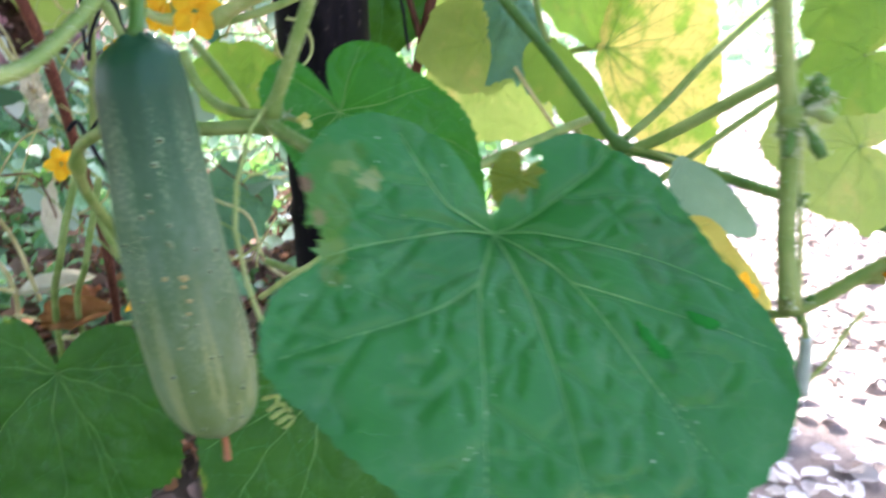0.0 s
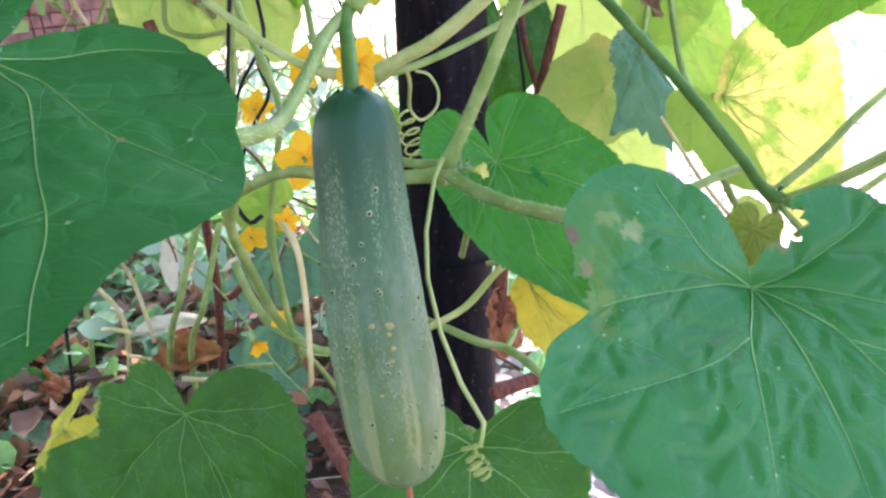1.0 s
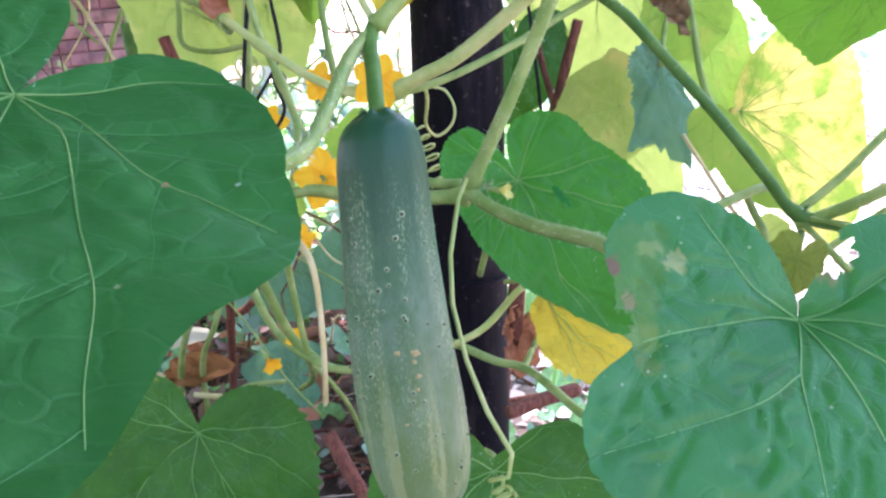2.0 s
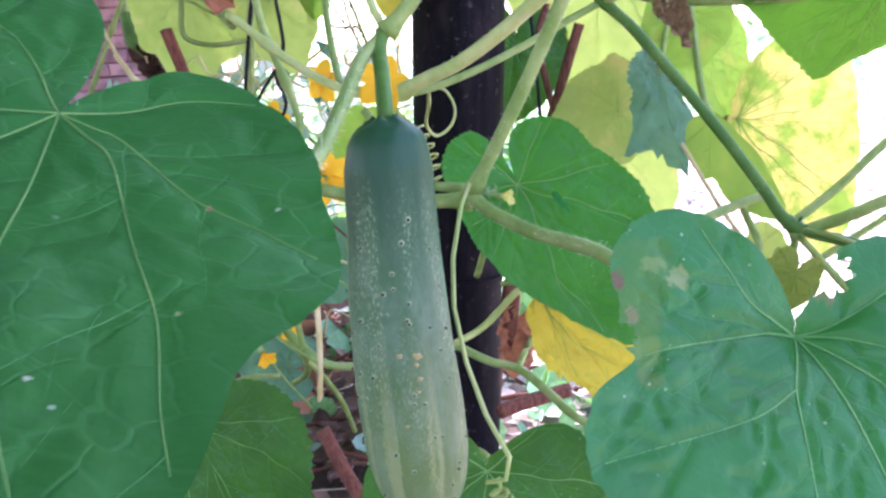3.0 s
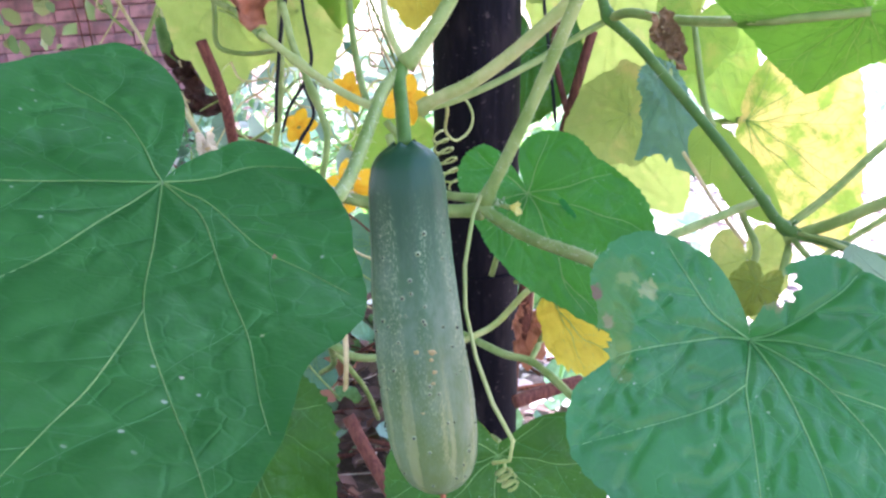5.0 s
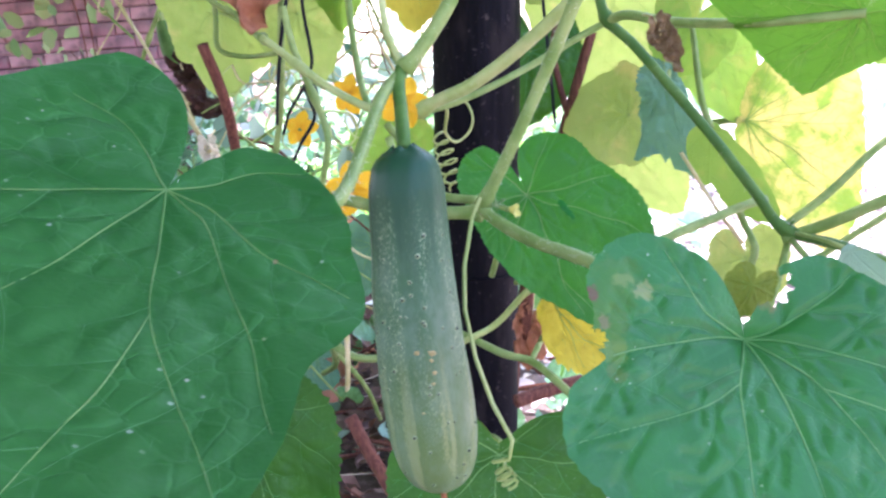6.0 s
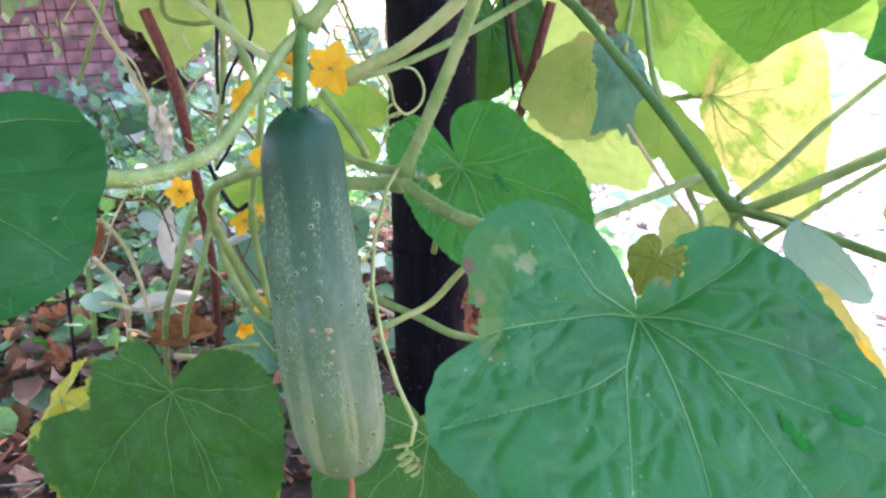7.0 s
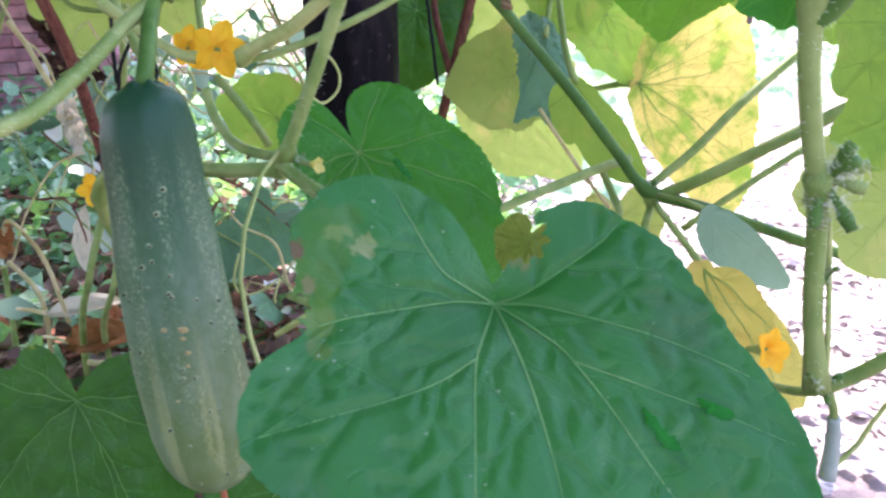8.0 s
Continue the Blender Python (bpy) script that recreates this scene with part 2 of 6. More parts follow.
# lighter copy of the teal leaf, with sunlight put into its colour
LEAF_TEAL_LIT = leaf_material("leaf_sunlit_teal", (0.13, 0.27, 0.18), (0.21, 0.36, 0.27), (0.2, 0.32, 0.2), (0.3, 0.46, 0.26), 0.45, 0.5, speck=False, vein_mix=0.3)
LEAF_STRAW = leaf_material("leaf_straw_yellow", (0.38, 0.36, 0.06), (0.55, 0.48, 0.12), (0.3, 0.33, 0.06), (0.75, 0.68, 0.16), 0.6, 0.55, speck=False, vein_mix=0.4, yellow=(0.45, 0.27, 0.06), patch=0.52)
LEAF_WAN = leaf_material("leaf_wan_yellow", (0.5, 0.45, 0.03), (0.68, 0.58, 0.08), (0.36, 0.4, 0.06), (0.75, 0.66, 0.05), 0.4, 0.55, speck=False, vein_mix=0.4)
LEAF_OLIVE = leaf_material("leaf_olive", (0.12, 0.18, 0.025), (0.19, 0.24, 0.035), (0.12, 0.18, 0.03), (0.33, 0.4, 0.035), 0.35, 0.5, vein_mix=0.3)
DRY_DARK = dry_material("dry_leaf_dark", (0.05, 0.025, 0.018), (0.12, 0.06, 0.045), 0.05)


def hanging_material():
    n = Nodes("hanging_vine_leaves")
    isl = n.add("ShaderNodeNewGeometry").outputs["Random Per Island"]
    col = n.mix(isl, (0.10, 0.22, 0.06), (0.36, 0.38, 0.16))
    return n.finish(col, 0.5, n.bump(n.noise(n.local(), 200), 0.4, 0.001), glow=col, glow_share=0.35)


LEAF_HANG = hanging_material()


def dim_material():
    n = Nodes("tangle_leaves")
    isl = n.add("ShaderNodeNewGeometry").outputs["Random Per Island"]
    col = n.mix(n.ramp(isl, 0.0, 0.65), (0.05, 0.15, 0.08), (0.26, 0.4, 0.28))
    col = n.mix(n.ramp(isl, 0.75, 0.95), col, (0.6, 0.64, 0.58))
    return n.finish(col, 0.5, n.bump(n.noise(n.local(), 200), 0.4, 0.001), glow=col, glow_share=0.3)


LEAF_DIM = dim_material()


# ---- helpers of this place ----
def mesh_of(name, verts, faces, material, smooth=True):
    me = bpy.data.meshes.new(name)
    me.from_pydata([tuple(map(float, v)) for v in verts], [], [tuple(map(int, f)) for f in faces])
    me.materials.append(material)
    if smooth:
        me.polygons.foreach_set("use_smooth", [True] * len(me.polygons))
    me.update()
    return me


def part(name, me, parent, label="", m=None):
    ob = new(name, me)
    if parent is not None:
        ob.parent = parent
    if m is not None:
        ob.matrix_basis = m
    if label:
        tagged(ob, label)
    return ob


def spline(points, count):
    """Points along a smooth curve through the given ones."""
    P = np.array(points, float)
    if len(P) == 2:
        return np.linspace(P[0], P[1], count)
    Q = np.vstack([2 * P[0] - P[1], P, 2 * P[-1] - P[-2]])
    out = []
    n = len(P) - 1
    for i in range(count):
        s = i / (count - 1) * n
        k = min(int(s), n - 1)
        u = s - k
        a, b, c, d = Q[k:k + 4]
        out.append(0.5 * (2 * b + (c - a) * u + (2 * a - 5 * b + 4 * c - d) * u * u + (3 * b - a - 3 * c + d) * u ** 3))
    return np.array(out)


def tube_data(points, r0, r1=None, sides=8, step=0.006, rough=0.06, knots=(), flat=1.0):
    """Verts and faces of a stem along the points, its radius going from r0 to r1, thicker at the knots (shares of its length)."""
    r1 = r0 if r1 is None else r1
    P0 = np.array(points, float)
    length = np.linalg.norm(np.diff(P0, axis=0), axis=1).sum()
    count = int(max(6, min(160, length / step)))
    P = spline(points, count)
    T = np.gradient(P, axis=0)
    T /= np.linalg.norm(T, axis=1)[:, None] + 1e-12
    up = np.array((0.3, 0.9, 0.2))
    verts, faces = [], []
    for i in range(count):
        s = i / (count - 1)
        a = np.cross(T[i], up)
        a /= np.linalg.norm(a) + 1e-9
        b = np.cross(T[i], a)
        r = r0 + (r1 - r0) * s
        for k in knots:
            r *= 1 + 0.55 * math.exp(-((s - k) * length / (r0 * 2.2)) ** 2)
        for j in range(sides):
            w = 2 * math.pi * j / sides
            rr = r * (1 + rough * noise.noise(Vector((P[i] * 90).tolist()) + Vector((j * 1.7, 0, 0))) + (0.025 if j % 2 else -0.025))
            verts.append(P[i] + (a * math.cos(w) * flat + b * math.sin(w)) * rr)
    for i in range(count - 1):
        for j in range(sides):
            k = (j + 1) % sides
            faces.append((i * sides + j, i * sides + k, (i + 1) * sides + k, (i + 1) * sides + j))
    faces.append(tuple(range(sides - 1, -1, -1)))
    faces.append(tuple((count - 1) * sides + j for j in range(sides)))
    return verts, faces


def hair_data(points, r, per_cm=16, length=0.0022, seed=1):
    """Fine bristles that stand off a stem."""
    rng = np.random.default_rng(seed)
    P0 = np.array(points, float)
    total = np.linalg.norm(np.diff(P0, axis=0), axis=1).sum()
    count = int(total * 100 * per_cm)
    P = spline(points, 200)
    T = np.gradient(P, axis=0)
    verts, faces = [], []
    for _ in range(count):
        i = rng.integers(0, 200)
        t = T[i] / np.linalg.norm(T[i])
        d = rng.normal(size=3)
        d -= t * (d @ t)
        d /= np.linalg.norm(d)
        side = np.cross(d, t) * 0.00011
        p = P[i] + d * r * 0.95
        tip = p + (d + rng.normal(size=3) * 0.25) * length * rng.uniform(0.5, 1.1)
        k = len(verts)
        verts += [p - side, p + side, p + t * 0.00018, tip]
        faces += [(k, k + 1, k + 3), (k + 1, k + 2, k + 3), (k + 2, k, k + 3)]
    return verts, faces


VINE_PLANT = tagged(new("cucumber_vine"), "sprawling green cucumber vine with bristly stems and tendrils", "vine")


def stem(name, points, r0, r1=None, material=None, label="", category="vine", hairs=0, knots=(), sides=8, group="vine stems", flat=1.0, rough=0.06):
    v, f = tube_data(points, r0, r1, sides, knots=knots, flat=flat, rough=rough)
    if category in ("vine", "tendril"):
        ob = part(name, mesh_of(name, v, f, material or VINE), VINE_PLANT, label)
    else:
        ob = tagged(new(name, mesh_of(name, v, f, material or VINE)), label, category, group)
    if hairs:
        hv, hf = hair_data(points, (r0 + (r1 or r0)) / 2, hairs, seed=len(points) + int(r0 * 1e5))
        tagged(part("bristles", mesh_of("bristles", hv, hf, HAIR, False), ob, "short white bristles"), kind="stuff")
    return ob


GENERIC = [(-180, 0.10), (-165, 0.34), (-150, 0.56), (-128, 0.66), (-105, 0.64), (-88, 0.72), (-72, 0.66), (-55, 0.70), (-40, 0.78), (-25, 0.76), (-10, 0.9),
           (0, 1.0), (10, 0.9), (25, 0.76), (40, 0.78), (55, 0.70), (72, 0.66), (88, 0.72), (105, 0.64), (128, 0.66), (150, 0.56), (165, 0.34), (180, 0.10)]


def leaf_mesh(name, outline, size, material, angles=72, rings=22, cup=0.1, funnel=0.0, droop=0.1, fold=0.0, wave=0.04, crumple=0.0, teeth=0.012, veins=(0, 42, -42, 82, -82, 125, -125),
              bites=(), seed=0, quilt=0.0011, blur=2.5, sag=(0, 0, 0)):
    """A leaf blade in its own frame: petiole at the origin, tip along +y, upper face +z. outline: (degrees from the tip, share of size).
    bites: (x, y, radius) that insects have eaten away; sag: how far it bends across, along and askew."""
    rng = np.random.default_rng(seed)
    A = np.linspace(-179.4, 179.4, angles)
    ref = np.linspace(-180, 180, 721)
    pts = sorted(outline)
    r = np.interp(ref, [p[0] for p in pts], [p[1] for p in pts])
    k = np.exp(-0.5 * (np.arange(-30, 31) * 0.5 / blur) ** 2)
    k /= k.sum()
    r = np.convolve(np.pad(r, 30, mode="edge"), k, "valid")
    R = np.interp(A, ref, r) * size
    ph = rng.uniform(0, 6.28, 6)
    tooth = np.abs(((A * 0.24 + 0.4 * np.sin(A * 0.11 + ph[0])) % 1.0) - 0.5) * 2
    R = R * (1 + teeth * (tooth - 0.5) * 2 + 0.5 * teeth * np.sin(A * 0.9 + ph[1]))
    S = (np.arange(rings + 1) / rings) ** 0.85
    th = np.radians(A)
    X = np.outer(S, R * np.sin(th))
    Y = np.outer(S, R * np.cos(th))
    rad = np.hypot(X, Y)
    va = np.radians(np.array(veins, float))
    diff = (th[:, None] - va[None, :] + math.pi) % (2 * math.pi) - math.pi
    near = np.argmin(np.abs(diff), axis=1)
    dphi = diff[np.arange(angles), near]
    bend = 0.10 * np.sin(rad / size * 3.0 + ph[2]) * rad * 0.25
    along = rad * np.cos(dphi)[None, :]
    perp = rad * np.sin(dphi)[None, :] + bend
    share = rad / size
    Z = cup * size * share ** 2 + funnel * (1 - np.exp(-rad / (0.25 * size)))
    Z -= droop * size * np.maximum(Y / size, 0) ** 2
    Z += fold * np.abs(X)
    Z += (sag[0] * X ** 2 - sag[1] * np.maximum(Y, 0) ** 2 + sag[2] * X * np.maximum(Y, 0)) / size
    Z += wave * size * share ** 2 * (np.sin(th * 3 + ph[3]) * 0.6 + np.sin(th * 5 + ph[4]) * 0.5 + 0.35 * np.sin(th * 9 + ph[5]))[None, :]
    q = 1 - np.exp(-np.abs(perp) / 0.005)
    slant = np.abs(((along - 0.85 * np.abs(perp)) / 0.0155) % 1 - 0.5) * 2
    Z += quilt * 0.5 * q * (1 - 0.2 * slant ** 2)
    if crumple or quilt:
        for i in range(rings + 1):
            for j in range(angles):
                p = Vector((X[i, j], Y[i, j], seed * 0.37))
                Z[i, j] += quilt * 1.2 * noise.noise(p * 45)
                if crumple:
                    Z[i, j] += crumple * size * (noise.noise(p * 4.5 / size) * 0.8 + 0.5 * noise.noise(p * 11 / size) + 0.22 * noise.noise(p * 26 / size))
                    X[i, j] += crumple * size * 0.5 * noise.noise(p * 6 / size + Vector((5, 0, 0))) * share[i, j]
    verts = np.stack([X.ravel(), Y.ravel(), Z.ravel()], 1)
    faces, uv, rim = [], [], []

    def sector(j, target):
        d = (th[j] - va[target] + math.pi) % (2 * math.pi) - math.pi
        return d

    for i in range(rings):
        for j in range(angles - 1):
            cx, cy = X[i:i + 2, j:j + 2].mean(), Y[i:i + 2, j:j + 2].mean()
            if any((cx - bx) ** 2 + (cy - by) ** 2 < (br * (1 + 0.18 * math.sin(9 * math.atan2(cy - by, cx - bx) + 1.3))) ** 2 for bx, by, br in bites):
                continue
            quad = ((i, j), (i, j + 1), (i + 1, j + 1), (i + 1, j))
            quad = quad[::-1]
            faces.append([a * angles + b for a, b in quad])
            v = near[j]
            for a, b in quad:
                d = sector(b, v)
                uv.append((rad[a, b] * math.cos(d), rad[a, b] * math.sin(d) + bend[a, b]))
                rim.append((S[a], A[b] / 360))
    me = mesh_of(name, verts, faces, material)
    for nm, data in (("vein", uv), ("rim", rim)):
        layer = me.uv_layers.new(name=nm)
        layer.data.foreach_set("uv", np.array(data, np.float32).ravel())
    def height(x, y):
        """The blade's z over a point of its plane, and how far out towards the rim that point lies (1: on the rim)."""
        a = math.degrees(math.atan2(x, y))
        jf = min(max((a - A[0]) / (A[1] - A[0]), 0), angles - 1.001)
        j, g = int(jf), jf - int(jf)
        edge_r = R[j] * (1 - g) + R[j + 1] * g
        s = math.hypot(x, y) / max(edge_r, 1e-6)
        fi = min(s, 0.999) ** (1 / 0.85) * rings
        i, h = int(fi), fi - int(fi)
        z = (Z[i, j] * (1 - g) + Z[i, j + 1] * g) * (1 - h) + (Z[i + 1, j] * (1 - g) + Z[i + 1, j + 1] * g) * h
        return float(z), s

    return me, height


HEIGHTS = {}


def grow_veins(top, height, size, mains, radius, material, faint, seed=0, swell=0.012):
    """The vein tree of a leaf: one rib for each main vein (an angle, or an angle, the share at which it forks and the two angles after),
    with side veins that leave it by turns and bend towards the rim."""
    rng = random.Random(seed + 7)
    side_v, side_f, laid = [], [], []

    def trace(x, y, a, turn, longest, wander=0.25):
        line, step, gone = [(x, y)], size * 0.022, 0.0
        w = rng.uniform(0, 6.28)
        while gone < longest:
            a += turn * step / size * 57.3 + wander * 14 * (math.sin(gone / size * 22 + w) + rng.uniform(-1.2, 1.2))
            x, y = x + step * math.sin(radians(a)), y + step * math.cos(radians(a))
            if height(x, y)[1] > 0.965:
                break
            line.append((x, y))
            gone += step
        return line, a

    def lay(line, r0, r1, sides=5):
        pts = [(x, y, height(x, y)[0] + r0 * 0.5) for x, y in line]
        laid.append(spline([(x, y, 0) for x, y in line], len(line) * 2)[:, :2])
        return tube_data(pts, r0, r1, sides, size * 0.012, 0.1)

    def lateral(line, heading, r, level):
        gap = size * (0.10 if level == 0 else 0.075)
        run, k, last = 0.0, rng.randint(0, 1), None
        for (x0, y0), (x1, y1) in zip(line, line[1:]):
            run += math.hypot(x1 - x0, y1 - y0)
            if last is None and run < gap * 1.2 or last is not None and run - last < gap * rng.uniform(0.8, 1.2):
                continue
            last = run
            k += 1
            way = math.degrees(math.atan2(x1 - x0, y1 - y0)) + (52 if k % 2 else -52) * rng.uniform(0.8, 1.15)
            side, _ = trace(x1, y1, way, -0.9 if k % 2 else 0.9, size * (0.24 if level == 0 else 0.1) * rng.uniform(0.6, 1.2))
            if len(side) > 3:
                v, f = lay(side, r, r * 0.4, 4)
                n0 = len(side_v)
                side_v.extend(v)
                side_f.extend(tuple(i + n0 for i in q) for q in f)
                if level == 0:
                    lateral(side, way, r * 0.6, 1)

    for entry in mains:
        if isinstance(entry, list):
            # a vein along given places: degrees from the tip and share of the size
            P = spline([(size * r * math.sin(radians(d)), size * r * math.cos(radians(d)), 0) for d, r in entry], 30)
            line = [(float(x), float(y)) for x, y, _ in P if height(x, y)[1] < 0.965]
            r = radius if entry[0][1] == 0 else radius * 0.75
            v, f = lay(line, r, r * 0.35, 6)
            part("rib", mesh_of("rib", v, f, material), top)
            lateral(line, 0, radius * 0.42, 0)
            continue
        a, fork, after = (entry, None, ()) if not isinstance(entry, tuple) else entry
        if fork is None:
            branches = [trace(0, 0, a, rng.uniform(-0.08, 0.08), size * 2)[0]]
        else:
            first, end = trace(0, 0, a, 0.0, size * fork)
            branches = [first] + [first[-1:] + trace(*first[-1], b, 0.0, size * 2)[0][1:] for b in after]
        for k, line in enumerate(branches):
            if len(line) < 4:
                continue
            r = radius if k == 0 else radius * 0.75
            v, f = lay(line, r, r * (0.4 if fork is None or k else 0.8), 6)
            part("rib", mesh_of("rib", v, f, material), top)
            lateral(line, a, radius * 0.42, 0)
    # the blade swells between its veins
    blade = next(c for c in top.children if c.name.startswith("blade")).data
    P = np.zeros(len(blade.vertices) * 3, np.float32)
    blade.vertices.foreach_get("co", P)
    P = P.reshape(-1, 3)
    lines = np.concatenate(laid).astype(np.float32)
    for i in range(0, len(P), 2000):
        q = P[i:i + 2000]
        d2 = ((q[:, None, :2] - lines[None]) ** 2).sum(-1).min(1)
        q[:, 2] += size * swell * (1 - np.exp(-d2 / (size * 0.02) ** 2))
    blade.vertices.foreach_set("co", P.ravel())
    blade.update()
    tagged(part("vein_network", mesh_of("vein_network", side_v, side_f, faint), top, "fine pale side veins"), kind="stuff")


def frame_of(base, tip_way, face):
    """The pose of a leaf: base, the way to its tip, and the way that its upper face looks."""
    v = Vector(tip_way).normalized()
    n = Vector(face)
    n = (n - v * n.dot(v)).normalized()
    u = v.cross(n)
    m = Matrix((u, v, n)).transposed().to_4x4()
    m.translation = Vector(base)
    return m


def leaf(label, base, tip_way, face, size, material, outline=GENERIC, petiole=(), pet_r=0.004, pet_mat=None, ribs=0, name="vine_leaf", category="leaf", hairs=0, group="cucumber leaves", veins=(0, 42, -42, 82, -82, 125, -125), rib_mat=None, swell=0.012, **shape):
    """A leaf thing: blade, petiole and, where they show, raised ribs."""
    m = frame_of(base, tip_way, face)
    top = tagged(new(name), label, category, group)
    top.matrix_basis = m
    plain = [v[-1][0] if isinstance(v, list) else v[0] if isinstance(v, tuple) else v for v in veins]
    me, height = leaf_mesh("blade", outline, size, material, veins=plain, **shape)
    part("blade", me, top)
    inv = m.inverted()
    if len(petiole):
        loc = [tuple(inv @ Vector(p)) for p in petiole]
        v, f = tube_data(loc, pet_r, pet_r * 0.75)
        pet = part("petiole", mesh_of("petiole", v, f, pet_mat or VINE), top, "pale green hairy petiole")
        if hairs:
            hv, hf = hair_data(loc, pet_r * 0.92, hairs, seed=7)
            tagged(part("bristles", mesh_of("bristles", hv, hf, HAIR, False), pet, "short white bristles"), kind="stuff")
    if ribs:
        grow_veins(top, height, size, veins, ribs, rib_mat or RIB, RIB_FAINT if rib_mat in (None, RIB_CLEAR) else rib_mat, seed=shape.get("seed", 0), swell=swell)
    HEIGHTS[top.name] = height
    return top


# ---- ground, wall and distance ----
def ground_material():
    n = Nodes("garden_soil")
    loc = n.local()
    big, small = n.noise(loc, 3.0, 4), n.noise(loc, 60, 5, 0.7)
    col = n.mix(n.ramp(big, 0.35, 0.65), (0.05, 0.032, 0.025), (0.1, 0.07, 0.055))
    col = n.mix(n.ramp(small, 0.5, 0.75), col, (0.2, 0.15, 0.12))
    # paler soil stands for sunlight, put into the colour where the vine's shade ends
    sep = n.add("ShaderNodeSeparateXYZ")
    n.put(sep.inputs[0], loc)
    sun_tone = n.ramp(n.math("ADD", sep.outputs[0], n.math("MULTIPLY_ADD", big, 0.8, -0.4)), -0.25, 0.1)
    col = n.mix(n.math("MULTIPLY", sun_tone, 0.5), col, n.mix(small, (0.32, 0.26, 0.235), (0.5, 0.44, 0.41)))
    return n.finish(col, 0.95, n.bump(small, 0.9, 0.01), spec=0.1)


def build_ground():
    xs = np.concatenate([[-400, -60, -15], np.linspace(-5, 6, 90), [15, 60, 400]])
    ys = np.concatenate([[-400, -60, -12, -5], np.linspace(-2, 6, 80), [14, 60, 400]])
    verts, faces = [], []
    for y in ys:
        for x in xs:
            z = 0.02 * noise.noise(Vector((x * 1.3, y * 1.3, 0))) + 0.012 * noise.noise(Vector((x * 5, y * 5, 3)))
            verts.append((x, y, z))
    w = len(xs)
    for j in range(len(ys) - 1):
        for i in range(w - 1):
            faces.append((j * w + i, j * w + i + 1, (j + 1) * w + i + 1, (j + 1) * w + i))
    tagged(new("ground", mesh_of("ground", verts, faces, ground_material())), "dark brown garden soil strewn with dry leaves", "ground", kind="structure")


def brick_material():
    n = Nodes("old_red_brick")
    loc = n.local()
    rnd = n.add("ShaderNodeObjectInfo").outputs["Random"]
    isl = n.add("ShaderNodeNewGeometry").outputs["Random Per Island"]
    r = n.math("FRACT", n.math("ADD", n.math("MULTIPLY", rnd, 7.3), isl))
    a = n.mix(r, (0.38, 0.15, 0.18), (0.68, 0.35, 0.36))
    col = n.mix(n.ramp(n.noise(loc, 14, 5), 0.45, 0.7), a, (0.36, 0.2, 0.22))
    col = n.mix(n.math("MULTIPLY", n.ramp(n.noise(loc, 5, 3), 0.5, 0.7), 0.5), col, (0.10, 0.05, 0.055))
    return n.finish(col, 0.9, n.bump(n.noise(loc, 70, 5, 0.7), 0.7, 0.004), spec=0.15)


def brick_verts(rng):
    """One worn brick, its middle at the origin, its face towards -y."""
    L, H, D = 0.1105, 0.0335, 0.05
    v = []
    for sx, sz in ((-1, -1), (1, -1), (1, 1), (-1, 1)):
        v.append((sx * L + rng.uniform(-0.003, 0.003), -D + 0.007, sz * H + rng.uniform(-0.002, 0.002)))
    for sx, sz in ((-1, -1), (1, -1), (1, 1), (-1, 1)):
        v.append((sx * (L - 0.008) + rng.uniform(-0.003, 0.003), -D + rng.uniform(-0.004, 0.003), sz * (H - 0.007) + rng.uniform(-0.002, 0.002)))
    for sx, sz in ((-1, -1), (1, -1), (1, 1), (-1, 1)):
        v.append((sx * L, D, sz * H))
    f = [(4, 5, 6, 7), (0, 1, 5, 4), (1, 2, 6, 5), (2, 3, 7, 6), (3, 0, 4, 7), (8, 9, 1, 0), (9, 10, 2, 1), (10, 11, 3, 2), (11, 8, 0, 3)]
    return v, f


WALL_Y, WALL_LEFT, WALL_RIGHT, COURSE, WALL_ROWS = 4.1, -5.0, -1.75, 0.073, 28


